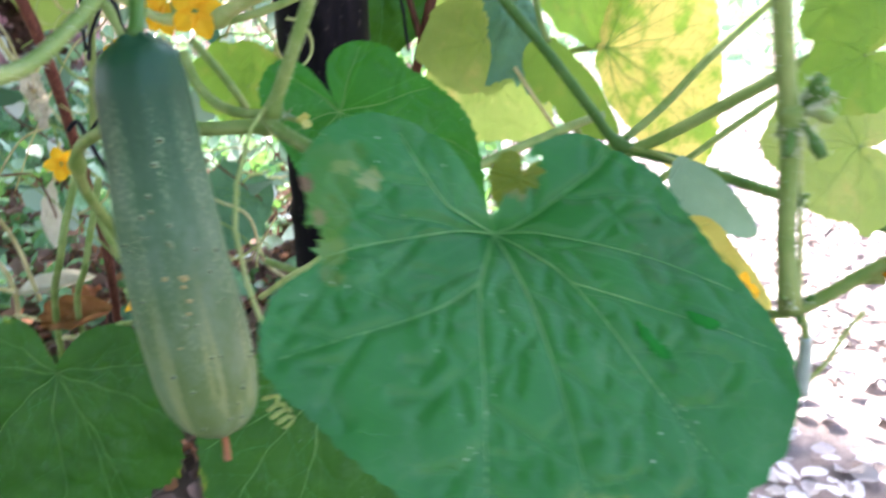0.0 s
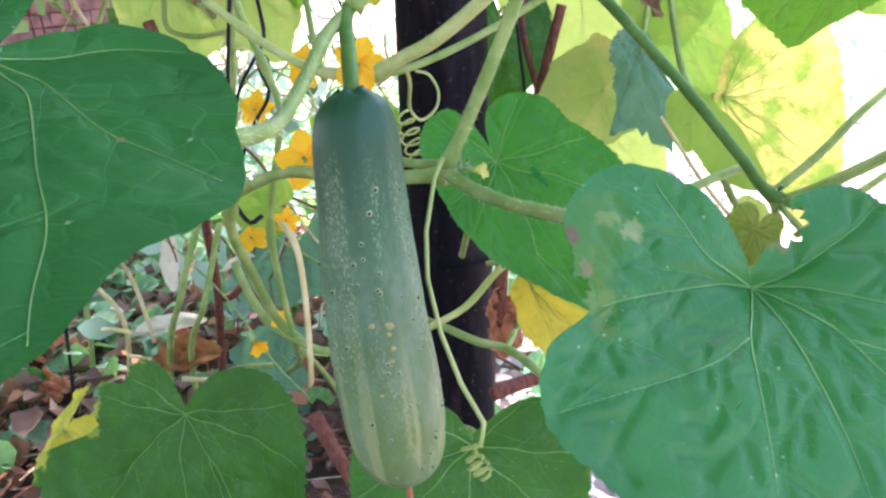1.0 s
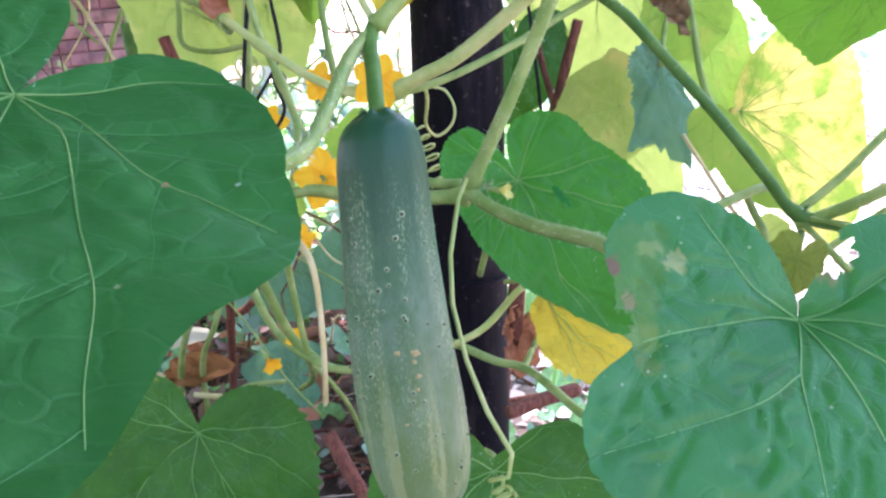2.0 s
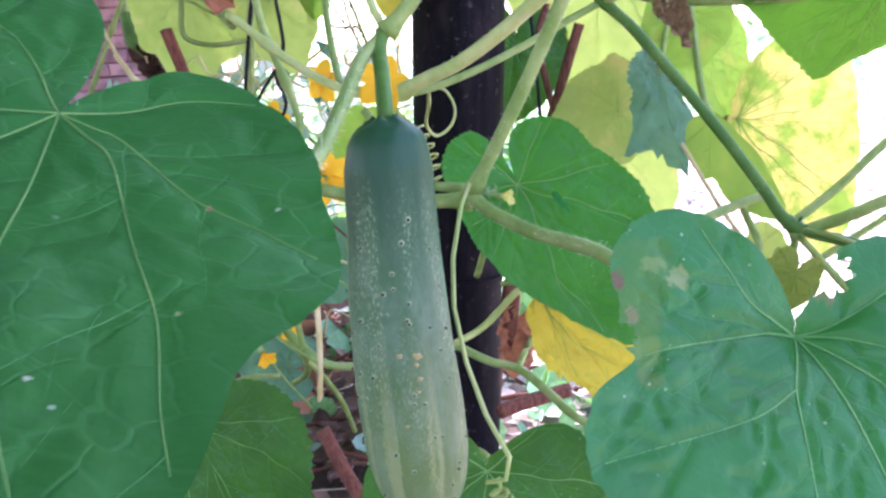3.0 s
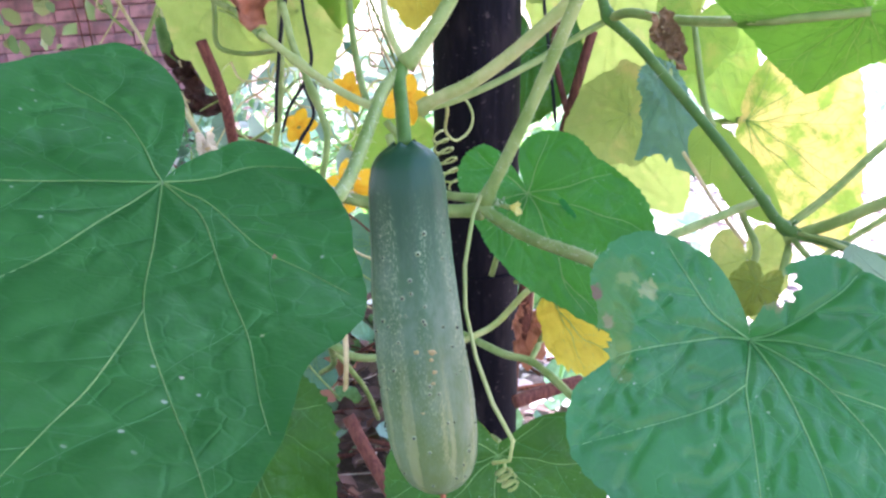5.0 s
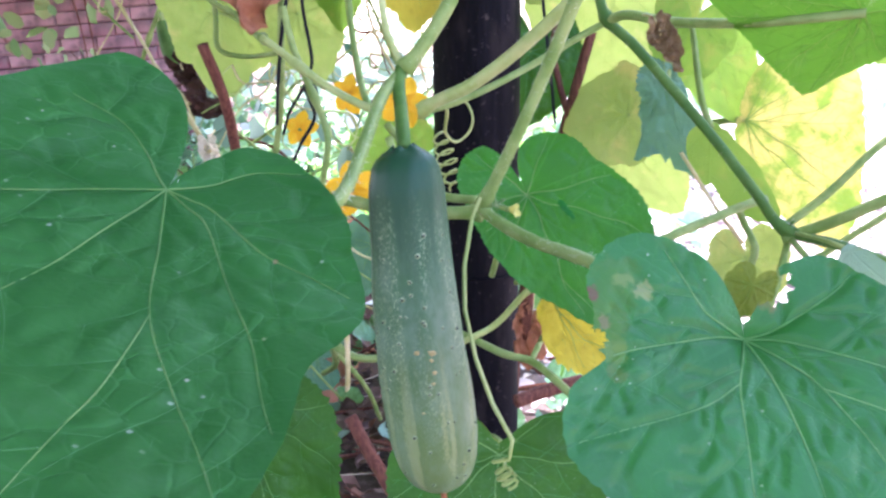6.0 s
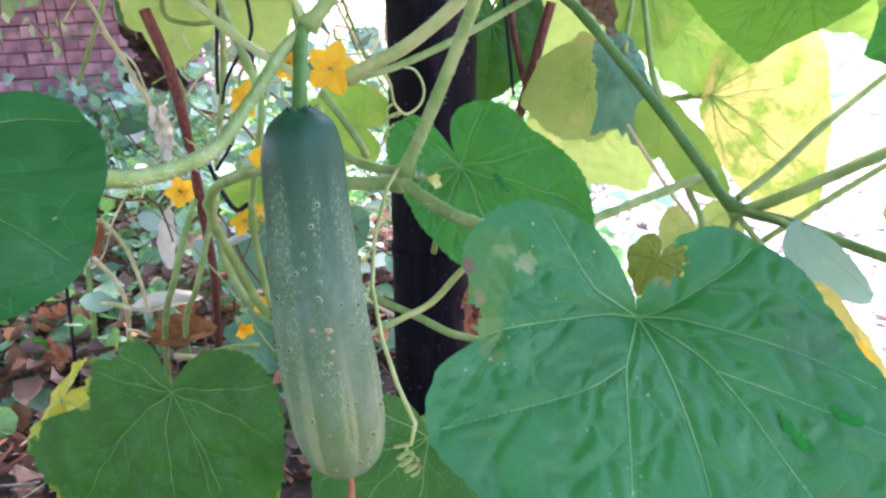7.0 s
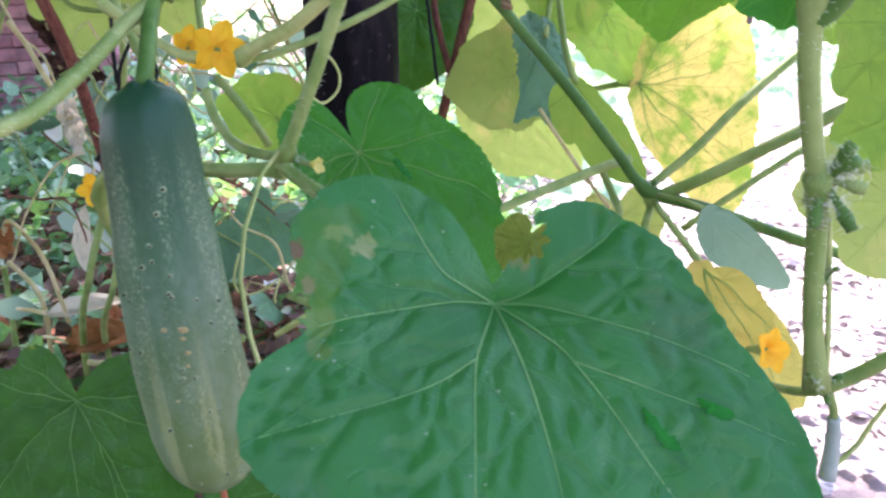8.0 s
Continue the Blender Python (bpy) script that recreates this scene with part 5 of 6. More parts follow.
stem("vine_stem", [(0.176, 0.614, 0.409), (0.216, 0.614, 0.437), (0.263, 0.614, 0.468), (0.284, 0.614, 0.481)], 0.0031, None, VINE, "")
stem("vine_stem", [(0.014, 0.500, 0.459), (0.054, 0.520, 0.469), (0.101, 0.550, 0.478), (0.121, 0.560, 0.481)], 0.0035, None, VINE, "")
stem("vine_stem", [(0.099, 0.560, 0.476), (0.107, 0.560, 0.458), (0.112, 0.550, 0.440), (0.101, 0.550, 0.413)], 0.0030, None, VINE, "")
stem("vine_stem", [(0.131, 0.535, 0.450), (0.122, 0.520, 0.433), (0.107, 0.500, 0.402), (0.100, 0.490, 0.384)], 0.0028, None, VINE, "")
stem("vine_stem", [(-0.320, 0.651, 0.404), (-0.311, 0.651, 0.373), (-0.296, 0.651, 0.343), (-0.267, 0.632, 0.332), (-0.237, 0.614, 0.326), (-0.206, 0.614, 0.325)], 0.0037, None, VINE, "")
stem("vine_stem", [(-0.18, 0.68, 0.34), (-0.13, 0.64, 0.335), (-0.095, 0.614, 0.328), (-0.069, 0.614, 0.320), (-0.047, 0.580, 0.316), (-0.025, 0.560, 0.302), (0.000, 0.550, 0.291), (0.012, 0.540, 0.301), (0.018, 0.540, 0.315)], 0.0036, None, VINE, "")
stem("vine_stem", [(-0.069, 0.614, 0.320), (-0.060, 0.651, 0.323), (-0.051, 0.670, 0.332)], 0.0031, None, VINE, "")
stem("vine_stem", [(-0.285, 0.670, 0.318), (-0.269, 0.690, 0.284), (-0.259, 0.728, 0.233), (-0.257, 0.765, 0.178)], 0.0027, None, VINE, "")
stem("vine_stem", [(-0.267, 0.632, 0.333), (-0.295, 0.728, 0.268), (-0.335, 0.803, 0.222)], 0.0036, None, VINE, "")
stem("vine_stem", [(-0.455, 0.90, 0.40), (-0.476, 0.879, 0.335), (-0.490, 0.879, 0.297), (-0.533, 0.917, 0.225), (-0.58, 0.98, 0.10), (-0.60, 1.02, -0.02)], 0.0045, None, VINE, "")
stem("vine_stem", [(-0.43, 0.90, 0.39), (-0.446, 0.879, 0.325), (-0.463, 0.879, 0.280), (-0.505, 0.917, 0.215), (-0.54, 0.98, 0.10), (-0.56, 1.03, -0.02)], 0.004, None, VINE, "")
stem("vine_stem", [(-0.809, 1.183, 0.228), (-0.817, 1.183, 0.131), (-0.855, 1.222, 0.011)], 0.0046, None, VINE, "")
stem("vine_stem", [(-0.292, 0.685, 0.74), (-0.296, 0.688, 0.68), (-0.303, 0.690, 0.626), (-0.315, 0.709, 0.574), (-0.335, 0.728, 0.517), (-0.353, 0.747, 0.468)], 0.0032, None, VINE, "")
stem("vine_stem", [(-0.42, 0.845, 0.76), (-0.426, 0.842, 0.70), (-0.429, 0.842, 0.662), (-0.430, 0.842, 0.629), (-0.400, 0.842, 0.618), (-0.346, 0.803, 0.619)], 0.0029, None, VINE, "")
stem("vine_stem", [(-0.180, 0.560, 0.556), (-0.168, 0.560, 0.540), (-0.154, 0.560, 0.518), (-0.150, 0.570, 0.503)], 0.0030, None, VINE, "")
stem("vine_stem", [(-0.241, 0.728, 0.715), (-0.236, 0.709, 0.671), (-0.231, 0.690, 0.628), (-0.218, 0.651, 0.586), (-0.205, 0.614, 0.566)], 0.0033, None, VINE, "")
stem("vine_stem", [(-0.144, 0.505, 0.569), (-0.127, 0.495, 0.577), (-0.104, 0.485, 0.586), (-0.081, 0.475, 0.600), (-0.059, 0.465, 0.616), (-0.038, 0.455, 0.633), (-0.022, 0.445, 0.649), (-0.003, 0.440, 0.672)], 0.0046, None, VINE_PALE, "thick pale green vine stem covered in bristles", hairs=12, knots=(0.02,))
stem("vine_stem", [(-0.276, 0.560, 0.630), (-0.262, 0.555, 0.620), (-0.247, 0.550, 0.608), (-0.224, 0.540, 0.592), (-0.201, 0.530, 0.579), (-0.181, 0.515, 0.572), (-0.163, 0.510, 0.571), (-0.145, 0.507, 0.568)], 0.0031, None, VINE_PALE, "green vine stem with swollen nodes", knots=(0.3, 0.75))
stem("vine_stem", [(-0.262, 0.580, 0.654), (-0.257, 0.580, 0.621), (-0.249, 0.580, 0.596), (-0.237, 0.580, 0.557), (-0.234, 0.570, 0.535), (-0.250, 0.580, 0.486), (-0.262, 0.595, 0.445), (-0.267, 0.614, 0.394), (-0.267, 0.632, 0.333)], 0.0029, None, VINE, "green vine stem with swollen nodes", knots=(0.3, 0.75))
stem("vine_stem", [(-0.153, 0.540, 0.359), (-0.119, 0.500, 0.389), (-0.095, 0.500, 0.402), (-0.074, 0.500, 0.424), (-0.065, 0.510, 0.429)], 0.0026, None, VINE_PALE, "")
stem("vine_stem", [(-0.619, 1.089, 0.698), (-0.645, 1.089, 0.652), (-0.674, 1.089, 0.597), (-0.715, 1.107, 0.543)], 0.0032, None, VINE, "green vine stem with swollen nodes", knots=(0.3, 0.75))
stem("vine_stem", [(-0.440, 0.803, 0.709), (-0.411, 0.803, 0.677), (-0.387, 0.803, 0.663), (-0.334, 0.728, 0.631), (-0.30, 0.63, 0.634), (-0.277, 0.562, 0.630)], 0.0032, None, VINE, "green vine stem with swollen nodes", knots=(0.3, 0.75))
stem("vine_stem", [(-0.021, 0.580, 0.689), (-0.009, 0.577, 0.655), (-0.001, 0.576, 0.627), (0.020, 0.570, 0.605), (0.048, 0.560, 0.570), (0.079, 0.550, 0.530), (0.106, 0.540, 0.492), (0.129, 0.536, 0.462), (0.168, 0.52, 0.4503), (0.229, 0.52, 0.4256), (0.297, 0.52, 0.400), (0.373, 0.52, 0.370), (0.45, 0.53, 0.335)], 0.0042, None, VINE_DARK, "dark green ridged main stem with a swollen node", hairs=8, knots=(0.167, 0.583))
stem("vine_stem", [(0.127, 0.536, 0.454), (0.147, 0.530, 0.463), (0.166, 0.520, 0.474), (0.217, 0.500, 0.505), (0.265, 0.480, 0.535)], 0.0045, None, VINE, "green leaf stalk rising from the stem node")
stem("vine_stem", [(0.130, 0.540, 0.463), (0.162, 0.545, 0.487), (0.196, 0.550, 0.519), (0.239, 0.560, 0.552), (0.283, 0.570, 0.585)], 0.0033, None, VINE, "green leaf stalk rising from the stem node")
stem("vine_stem", [(0.105, 0.235, 0.595), (0.105, 0.238, 0.581), (0.107, 0.240, 0.560), (0.113, 0.245, 0.536), (0.115, 0.246, 0.530), (0.117, 0.248, 0.511), (0.119, 0.250, 0.484), (0.124, 0.252, 0.455)], 0.0033, None, VINE, "thick green hairy vine stem with buds at its nodes", hairs=20, knots=(0.1, 0.55, 1.0))
stem("vine_stem", [(0.105, 0.238, 0.578), (0.110, 0.235, 0.582), (0.114, 0.230, 0.591)], 0.0030, None, VINE_DARK, "dark green fork of the hairy stem", hairs=14)
stem("vine_stem", [(0.124, 0.252, 0.454), (0.135, 0.250, 0.460), (0.144, 0.245, 0.469), (0.160, 0.240, 0.481)], 0.0026, None, VINE, "green leaf stalk at the node")
stem("vine_stem", [(0.124, 0.252, 0.453), (0.118, 0.260, 0.450), (0.118, 0.280, 0.442)], 0.0016, None, VINE, "")
stem("vine_stem", [(-0.468, 0.803, 0.219), (-0.427, 0.803, 0.215)], 0.0034, None, VINE_OLD, "withered straw-coloured vine stem")
stem("vine_stem", [(-0.735, 1.089, 0.265), (-0.700, 1.089, 0.217), (-0.693, 1.089, 0.167), (-0.725, 1.127, 0.083)], 0.0038, None, VINE_OLD, "withered straw-coloured vine stem")
stem("vine_stem", [(-0.594, 0.994, 0.618), (-0.575, 0.994, 0.587), (-0.535, 0.956, 0.542), (-0.502, 0.936, 0.495)], 0.0035, None, VINE_OLD, "withered straw-coloured vine stem")
stem("vine_stem", [(-0.259, 0.614, 0.450), (-0.242, 0.595, 0.429), (-0.240, 0.595, 0.388), (-0.242, 0.595, 0.336), (-0.251, 0.614, 0.292)], 0.0041, None, VINE_OLD, "withered straw-coloured vine stem", flat=0.4)
stem("tendril", [(0.127, 0.252, 0.453), (0.125, 0.250, 0.475), (0.123, 0.250, 0.500), (0.120, 0.248, 0.520)], 0.0010, None, VINE_PALE, "thin pale curling tendril", "tendril", group="tendrils")
stem("tendril", [(0.128, 0.250, 0.421), (0.138, 0.250, 0.431), (0.145, 0.250, 0.445), (0.151, 0.250, 0.453)], 0.0009, None, VINE_PALE, "thin pale curling tendril", "tendril", group="tendrils")
stem("tendril", [(0.055, 0.560, 0.521), (0.066, 0.560, 0.503), (0.088, 0.570, 0.469), (0.108, 0.570, 0.442)], 0.0016, None, VINE_OLD, "thin pale curling tendril", "tendril", group="tendrils")
stem("stick", [(-0.423, 0.780, 0.634), (-0.414, 0.800, 0.568), (-0.429, 0.850, 0.486), (-0.457, 0.920, 0.386), (-0.490, 1.000, 0.272), (-0.534, 1.080, 0.148), (-0.58, 1.15, -0.02)], 0.0062, None, STICK, "reddish brown dead stick among the vines", "stick", group="sticks")
stem("stick", [(-0.502, 1.030, 0.245), (-0.479, 1.020, 0.252), (-0.456, 1.010, 0.271)], 0.0060, None, STICK, "reddish brown dead stick among the vines", "stick", group="sticks")
stem("stick", [(-0.236, 0.560, 0.291), (-0.217, 0.550, 0.256), (-0.199, 0.540, 0.228), (-0.177, 0.530, 0.191)], 0.0060, None, STICK, "reddish brown dead stick among the vines", "stick", group="sticks")
stem("stick", [(0.012, 0.870, 0.620), (-0.004, 0.870, 0.569), (-0.022, 0.870, 0.510), (-0.06, 0.86, 0.38), (-0.085, 0.86, 0.26), (-0.11, 0.87, -0.02)], 0.0060, None, STICK, "reddish brown dead stick among the vines", "stick", group="sticks")
stem("stick", [(-0.023, 0.880, 0.644), (-0.033, 0.880, 0.603), (-0.019, 0.870, 0.530)], 0.0040, None, STICK, "reddish brown dead stick among the vines", "stick", group="sticks")
stem("stick", [(-0.069, 0.670, 0.380), (-0.074, 0.670, 0.339), (-0.081, 0.690, 0.291)], 0.0064, None, STICK, "reddish brown dead stick among the vines", "stick", group="sticks")
stem("stick", [(-0.089, 0.728, 0.219), (-0.055, 0.747, 0.223), (-0.011, 0.765, 0.227)], 0.0077, None, STICK, "reddish brown dead stick among the vines", "stick", group="sticks")
stem("wire", [(-0.048, 0.860, 0.715), (-0.044, 0.860, 0.660), (-0.038, 0.860, 0.590), (-0.033, 0.860, 0.518)], 0.0020, None, WIRE, "thin black dried tendril wire", "wire", group="black wires", sides=6, rough=0.3)
stem("wire", [(-0.268, 0.651, 0.697), (-0.285, 0.651, 0.649), (-0.304, 0.670, 0.590), (-0.317, 0.690, 0.549)], 0.0019, None, WIRE, "thin black dried tendril wire", "wire", group="black wires", sides=6, rough=0.3)
stem("wire", [(-0.262, 0.614, 0.587), (-0.252, 0.614, 0.587), (-0.250, 0.614, 0.570)], 0.0016, None, WIRE, "thin black dried tendril wire", "wire", group="black wires", sides=6, rough=0.3)
stem("wire", [(-0.259, 0.614, 0.590), (-0.283, 0.632, 0.565), (-0.298, 0.651, 0.543)], 0.0016, None, WIRE, "thin black dried tendril wire", "wire", group="black wires", sides=6, rough=0.3)
stem("wire", [(-0.350, 0.690, 0.478), (-0.339, 0.690, 0.486), (-0.331, 0.690, 0.463), (-0.308, 0.670, 0.438), (-0.293, 0.670, 0.443)], 0.0022, None, WIRE, "thin black dried tendril wire", "wire", group="black wires", sides=6, rough=0.3)

stem("wire", [(-0.262, 0.66, 0.72), (-0.270, 0.665, 0.66), (-0.268, 0.67, 0.61), (-0.279, 0.675, 0.585), (-0.274, 0.68, 0.555), (-0.292, 0.685, 0.53), (-0.312, 0.69, 0.497), (-0.330, 0.69, 0.474)], 0.0018, None, WIRE, "thin black dried tendril wire", "wire", group="black wires", sides=6, rough=0.4)


def coil(start, end, turns, radius, count=90, squeeze=1.0):
    """Points of a coil round the line from start to end."""
    a, b = Vector(start), Vector(end)
    t = (b - a).normalized()
    u = t.cross(Vector((0.2, 0.9, 0.1))).normalized()
    w = t.cross(u)
    return [tuple(a + (b - a) * s + (u * math.cos(6.283 * turns * s) + w * math.sin(6.283 * turns * s) * squeeze) * radius * (0.55 + 0.45 * math.sin(3.14 * s))) for s in np.linspace(0, 1, count)]


stem("tendril", [(-0.094, 0.390, 0.525), (-0.097, 0.375, 0.521), (-0.100, 0.350, 0.504), (-0.102, 0.335, 0.488), (-0.099, 0.320, 0.473), (-0.094, 0.310, 0.454), (-0.087, 0.300, 0.438), (-0.078, 0.286, 0.428),
                 (-0.076, 0.282, 0.420), (-0.082, 0.278, 0.416), (-0.087, 0.282, 0.4155), (-0.081, 0.286, 0.414)] + coil((-0.083, 0.280, 0.413), (-0.077, 0.280, 0.402), 3.5, 0.0045, 40, 0.7),
     0.0011, 0.0008, VINE_PALE, "long pale tendril ending in a tight curl", "tendril", group="tendrils")
stem("tendril", [(-0.124, 0.49, 0.577), (-0.1272, 0.52, 0.5756), (-0.1358, 0.62, 0.5568), (-0.1495, 0.72, 0.529), (-0.1419, 0.745, 0.5155), (-0.1274, 0.75, 0.5251), (-0.1232, 0.75, 0.5417), (-0.1313, 0.75, 0.5587), (-0.1432, 0.74, 0.5638)],
     0.0016, 0.0013, VINE_PALE, "pale tendril looped before the pole", "tendril", group="tendrils")
stem("tendril", coil((-0.1636, 0.775, 0.5207), (-0.1448, 0.735, 0.4672), 5.5, 0.0115, 130, 0.8), 0.0014, 0.0012, VINE_PALE, "tightly coiled pale tendril before the pole", "tendril", group="tendrils")


for place, end, turns, r in (((-0.33, 0.74, 0.60), (-0.30, 0.70, 0.585), 2.5, 0.014), ((-0.36, 0.80, 0.55), (-0.33, 0.78, 0.52), 1.5, 0.02), ((-0.24, 0.62, 0.545), (-0.21, 0.60, 0.55), 1.5, 0.015),
                             ((-0.40, 0.85, 0.50), (-0.43, 0.85, 0.47), 2.0, 0.016), ((-0.20, 0.60, 0.40), (-0.16, 0.58, 0.37), 1.2, 0.018), ((-0.45, 0.90, 0.60), (-0.42, 0.88, 0.56), 1.5, 0.02)):
    stem("tendril", coil(place, end, turns, r, 60, 0.8), 0.0011, 0.0008, VINE_PALE, "thin pale curling tendril", "tendril", group="tendrils")


# ---- flowers ----
def flower(place, face, radius, label="open orange-yellow cucumber flower", spin=0.0, closed=0.0, petal=None):
    top = tagged(new("cucumber_flower"), label, "flower", "cucumber flowers")
    f = Vector(face).normalized()
    top.matrix_basis = Matrix.Translation(place) @ Vector((0, 0, 1)).rotation_difference(f).to_matrix().to_4x4() @ Matrix.Rotation(spin, 4, "Z")
    me = None
    for k in range(5):
        if me is None:
            verts, faces, nu, nv = [], [], 8, 7
            for i in range(nu + 1):
                s = i / nu
                w = (0.34 + 1.0 * s - 1.25 * s ** 3.0) * 0.56
                for j in range(nv):
                    q = j / (nv - 1) * 2 - 1
                    x = q * w * radius * (1 - 0.25 * closed)
                    y = s * radius * (1 - 0.45 * closed)
                    z = radius * (0.28 * s * (1 - s) - 0.10 * s ** 2 + 0.10 * q * q * (1 - s) - 0.05 * math.cos(q * 4.5) * s + closed * 0.8 * s)
                    verts.append((x, y, z))
            for i in range(nu):
                for j in range(nv - 1):
                    faces.append((i * nv + j, i * nv + j + 1, (i + 1) * nv + j + 1, (i + 1) * nv + j))
            me = mesh_of("petal", verts, faces, petal or PETAL)
        p = part("petal", me, top)
        p.matrix_basis = Matrix.Rotation(k * 2 * math.pi / 5, 4, "Z") @ Matrix.Translation((0, radius * 0.03, 0.0004 * k))
    v, fc = tube_data([(0, 0, -radius * 0.7), (0, 0, -radius * 0.25), (0, 0, radius * 0.06)], radius * 0.1, radius * 0.24, 8, 0.003)
    part("calyx", mesh_of("calyx", v, fc, VINE), top, "green hairy calyx")
    return top


flower((-0.191, 0.475, 0.518), (0.15, -1, 0.15), 0.0205, spin=0.3)
flower((-0.154, 0.500, 0.576), (0.1, -1, 0.1), 0.0185, spin=1.0)
flower((-0.480, 0.917, 0.406), (0.3, -1, 0.2), 0.022, spin=0.6)
flower((-0.286, 0.651, 0.344), (0.8, -0.7, 0.2), 0.014, "half-closed small orange-yellow flower", closed=0.5)
flower((-0.253, 0.614, 0.449), (0.4, -1, -0.2), 0.012, spin=0.2)
flower((-0.304, 0.728, 0.539), (-0.2, -1, 0.3), 0.02, spin=0.9)
flower((-0.389, 0.898, 0.367), (0.1, -0.6, 0.7), 0.022, spin=0.4)
flower((-0.663, 1.183, 0.744), (0.1, -1, 0.2), 0.022, spin=0.4)
flower((-0.230, 0.651, 0.576), (-0.3, -1, 0.0), 0.019, spin=0.7)
flower((-0.335, 0.709, 0.300), (0.6, -0.6, -0.5), 0.018, "wilting orange flower hanging from the stem", closed=0.9)
flower((0.181, 0.440, 0.380), (0.5, -0.8, 0.3), 0.018, "half-open orange-yellow flower before a yellow leaf", closed=0.5)
flower((0.152, 0.245, 0.470), (0.75, -0.5, 0.35), 0.017, "half-open orange-yellow flower at the outer node", closed=0.55)
flower((-0.078, 0.388, 0.5185), (0.9, -0.4, -0.1), 0.008, "tiny pale yellow flower bud at the stem node", closed=1.0, petal=PETAL_PALE)


# ---- withered leaves ----
def narrow(outline, share):
    """The outline squeezed across its length."""
    out = []
    for a, r in outline:
        x, y = r * math.sin(radians(a)) * share, r * math.cos(radians(a))
        out.append((math.degrees(math.atan2(x, y)) if abs(a) < 180 else a, math.hypot(x, y)))
    return out


def boat(width):
    """The outline of a rolled-up leaf, long and blunt: an ellipse that begins at its stalk."""
    out = [(-180, 0.03), (-95, 0.03), (95, 0.03), (180, 0.03)]
    for a in range(-88, 89, 8):
        c, q = math.cos(radians(a)), math.sin(radians(a))
        out.append((a, max(0.03, 4 * c / (q * q / width ** 2 + 4 * c * c))))
    return out


def dry_leaf(label, place, way, face, size, material, seed, crumple=0.25, slim=1.0, rolled=False):
    return leaf(label, place, way, face, size, material, boat(slim) if rolled else narrow(GENERIC, slim), name="dry_leaf", category="dry leaf", group="withered leaves", petiole=[tuple(place), tuple(Vector(place) - Vector(way).normalized() * size * 0.25 + Vector((0, 0.01, 0.004))), tuple(Vector(place) - Vector(way).normalized() * size * 0.5 + Vector((0, 0.03, 0)))], pet_r=size * 0.03, pet_mat=VINE_OLD,
                angles=70, rings=24, cup=0.28, wave=0.1, crumple=crumple, seed=seed, teeth=0.015 if rolled else 0.05, quilt=0.002, fold=0.75 if rolled else 0.35)


dry_leaf("crumpled brown dry leaf resting on the low leaf", (-0.578, 0.95, 0.183), (1, 0.0, 0.04), (0.0, -0.8, 0.6), 0.108, DRY_BROWN, 41, 0.2, 0.23, True)
dry_leaf("folded cream dry leaf under the brown one", (-0.625, 0.99, 0.212), (1, 0.0, 0.03), (0.0, -0.6, 0.8), 0.13, DRY_CREAM, 42, 0.05, 0.13, True)
dry_leaf("hanging cream withered leaf", (-0.531, 0.985, 0.37), (-0.08, 0.0, -1), (-0.3, -1, 0.0), 0.095, DRY_CREAM, 43, 0.1, 0.17, True)
dry_leaf("rust-red withered leaf hanging from the vine", (-0.313, 0.651, 0.712), (0.0, 0.0, -1), (0.2, -1, 0.1), 0.08, DRY_RED, 44, 0.34, 0.6)
dry_leaf("rust-brown withered leaf hanging beside the pole", (-0.068, 0.67, 0.338), (-0.15, 0.0, -1), (0.2, -1, 0.1), 0.055, DRY_RED, 45, 0.25, 0.5)
dry_leaf("dark withered leaf behind the dead stick", (-0.60, 1.1, 0.605), (0.55, 0.0, -0.8), (0.2, -1, 0.1), 0.07, DRY_DARK, 51, 0.3, 0.35)
dry_leaf("dark withered leaf behind the dead stick", (-0.62, 1.15, 0.55), (0.9, 0.0, -0.25), (0.2, -1, 0.3), 0.085, DRY_DARK, 52, 0.3, 0.35)
dry_leaf("small rust-brown shrivelled leaf on a dry stalk", (-0.636, 0.95, 0.345), (-0.1, 0.0, -1), (0.2, -1, 0.1), 0.035, DRY_BROWN, 53, 0.3, 0.7)
dry_leaf("shrivelled brown bud leaf below the stem node", (0.018, 0.442, 0.612), (0.45, 0.0, -0.9), (0.2, -1, 0.1), 0.029, DRY_BUD, 46, 0.3, 0.4)
dry_leaf("shrivelled yellow-brown flower on a dry stalk", (-0.502, 0.936, 0.497), (0.1, 0.0, -1), (0.2, -1, 0.1), 0.05, DRY_CREAM, 47, 0.3, 0.4)
for place, turn, size, tone, seed in (((-1.01, 1.33, 0.045), 0.3, 0.085, DRY_ORANGE, 48), ((-0.93, 1.17, 0.05), -0.4, 0.075, DRY_ORANGE, 49), ((-0.86, 1.13, 0.055), 2.6, 0.06, DRY_RED, 54), ((-1.15, 1.5, 0.045), 1.2, 0.08, DRY_RED, 55), ((-0.75, 1.35, 0.05), 0.8, 0.06, DRY_ORANGE, 56)):
    dry_leaf("curled rust-coloured dry leaf lying on the soil", place, (math.cos(turn), math.sin(turn), 0.05), (0, -0.5, 1), size, tone, seed, 0.3, 0.6)
stem("stick", [(-0.797, 1.1, 0.26), (-0.806, 1.1, 0.15), (-0.822, 1.1, 0.0)], 0.0028, None, WIRE, "thin black upright stake in the soil", "stick", group="sticks", rough=0.3)
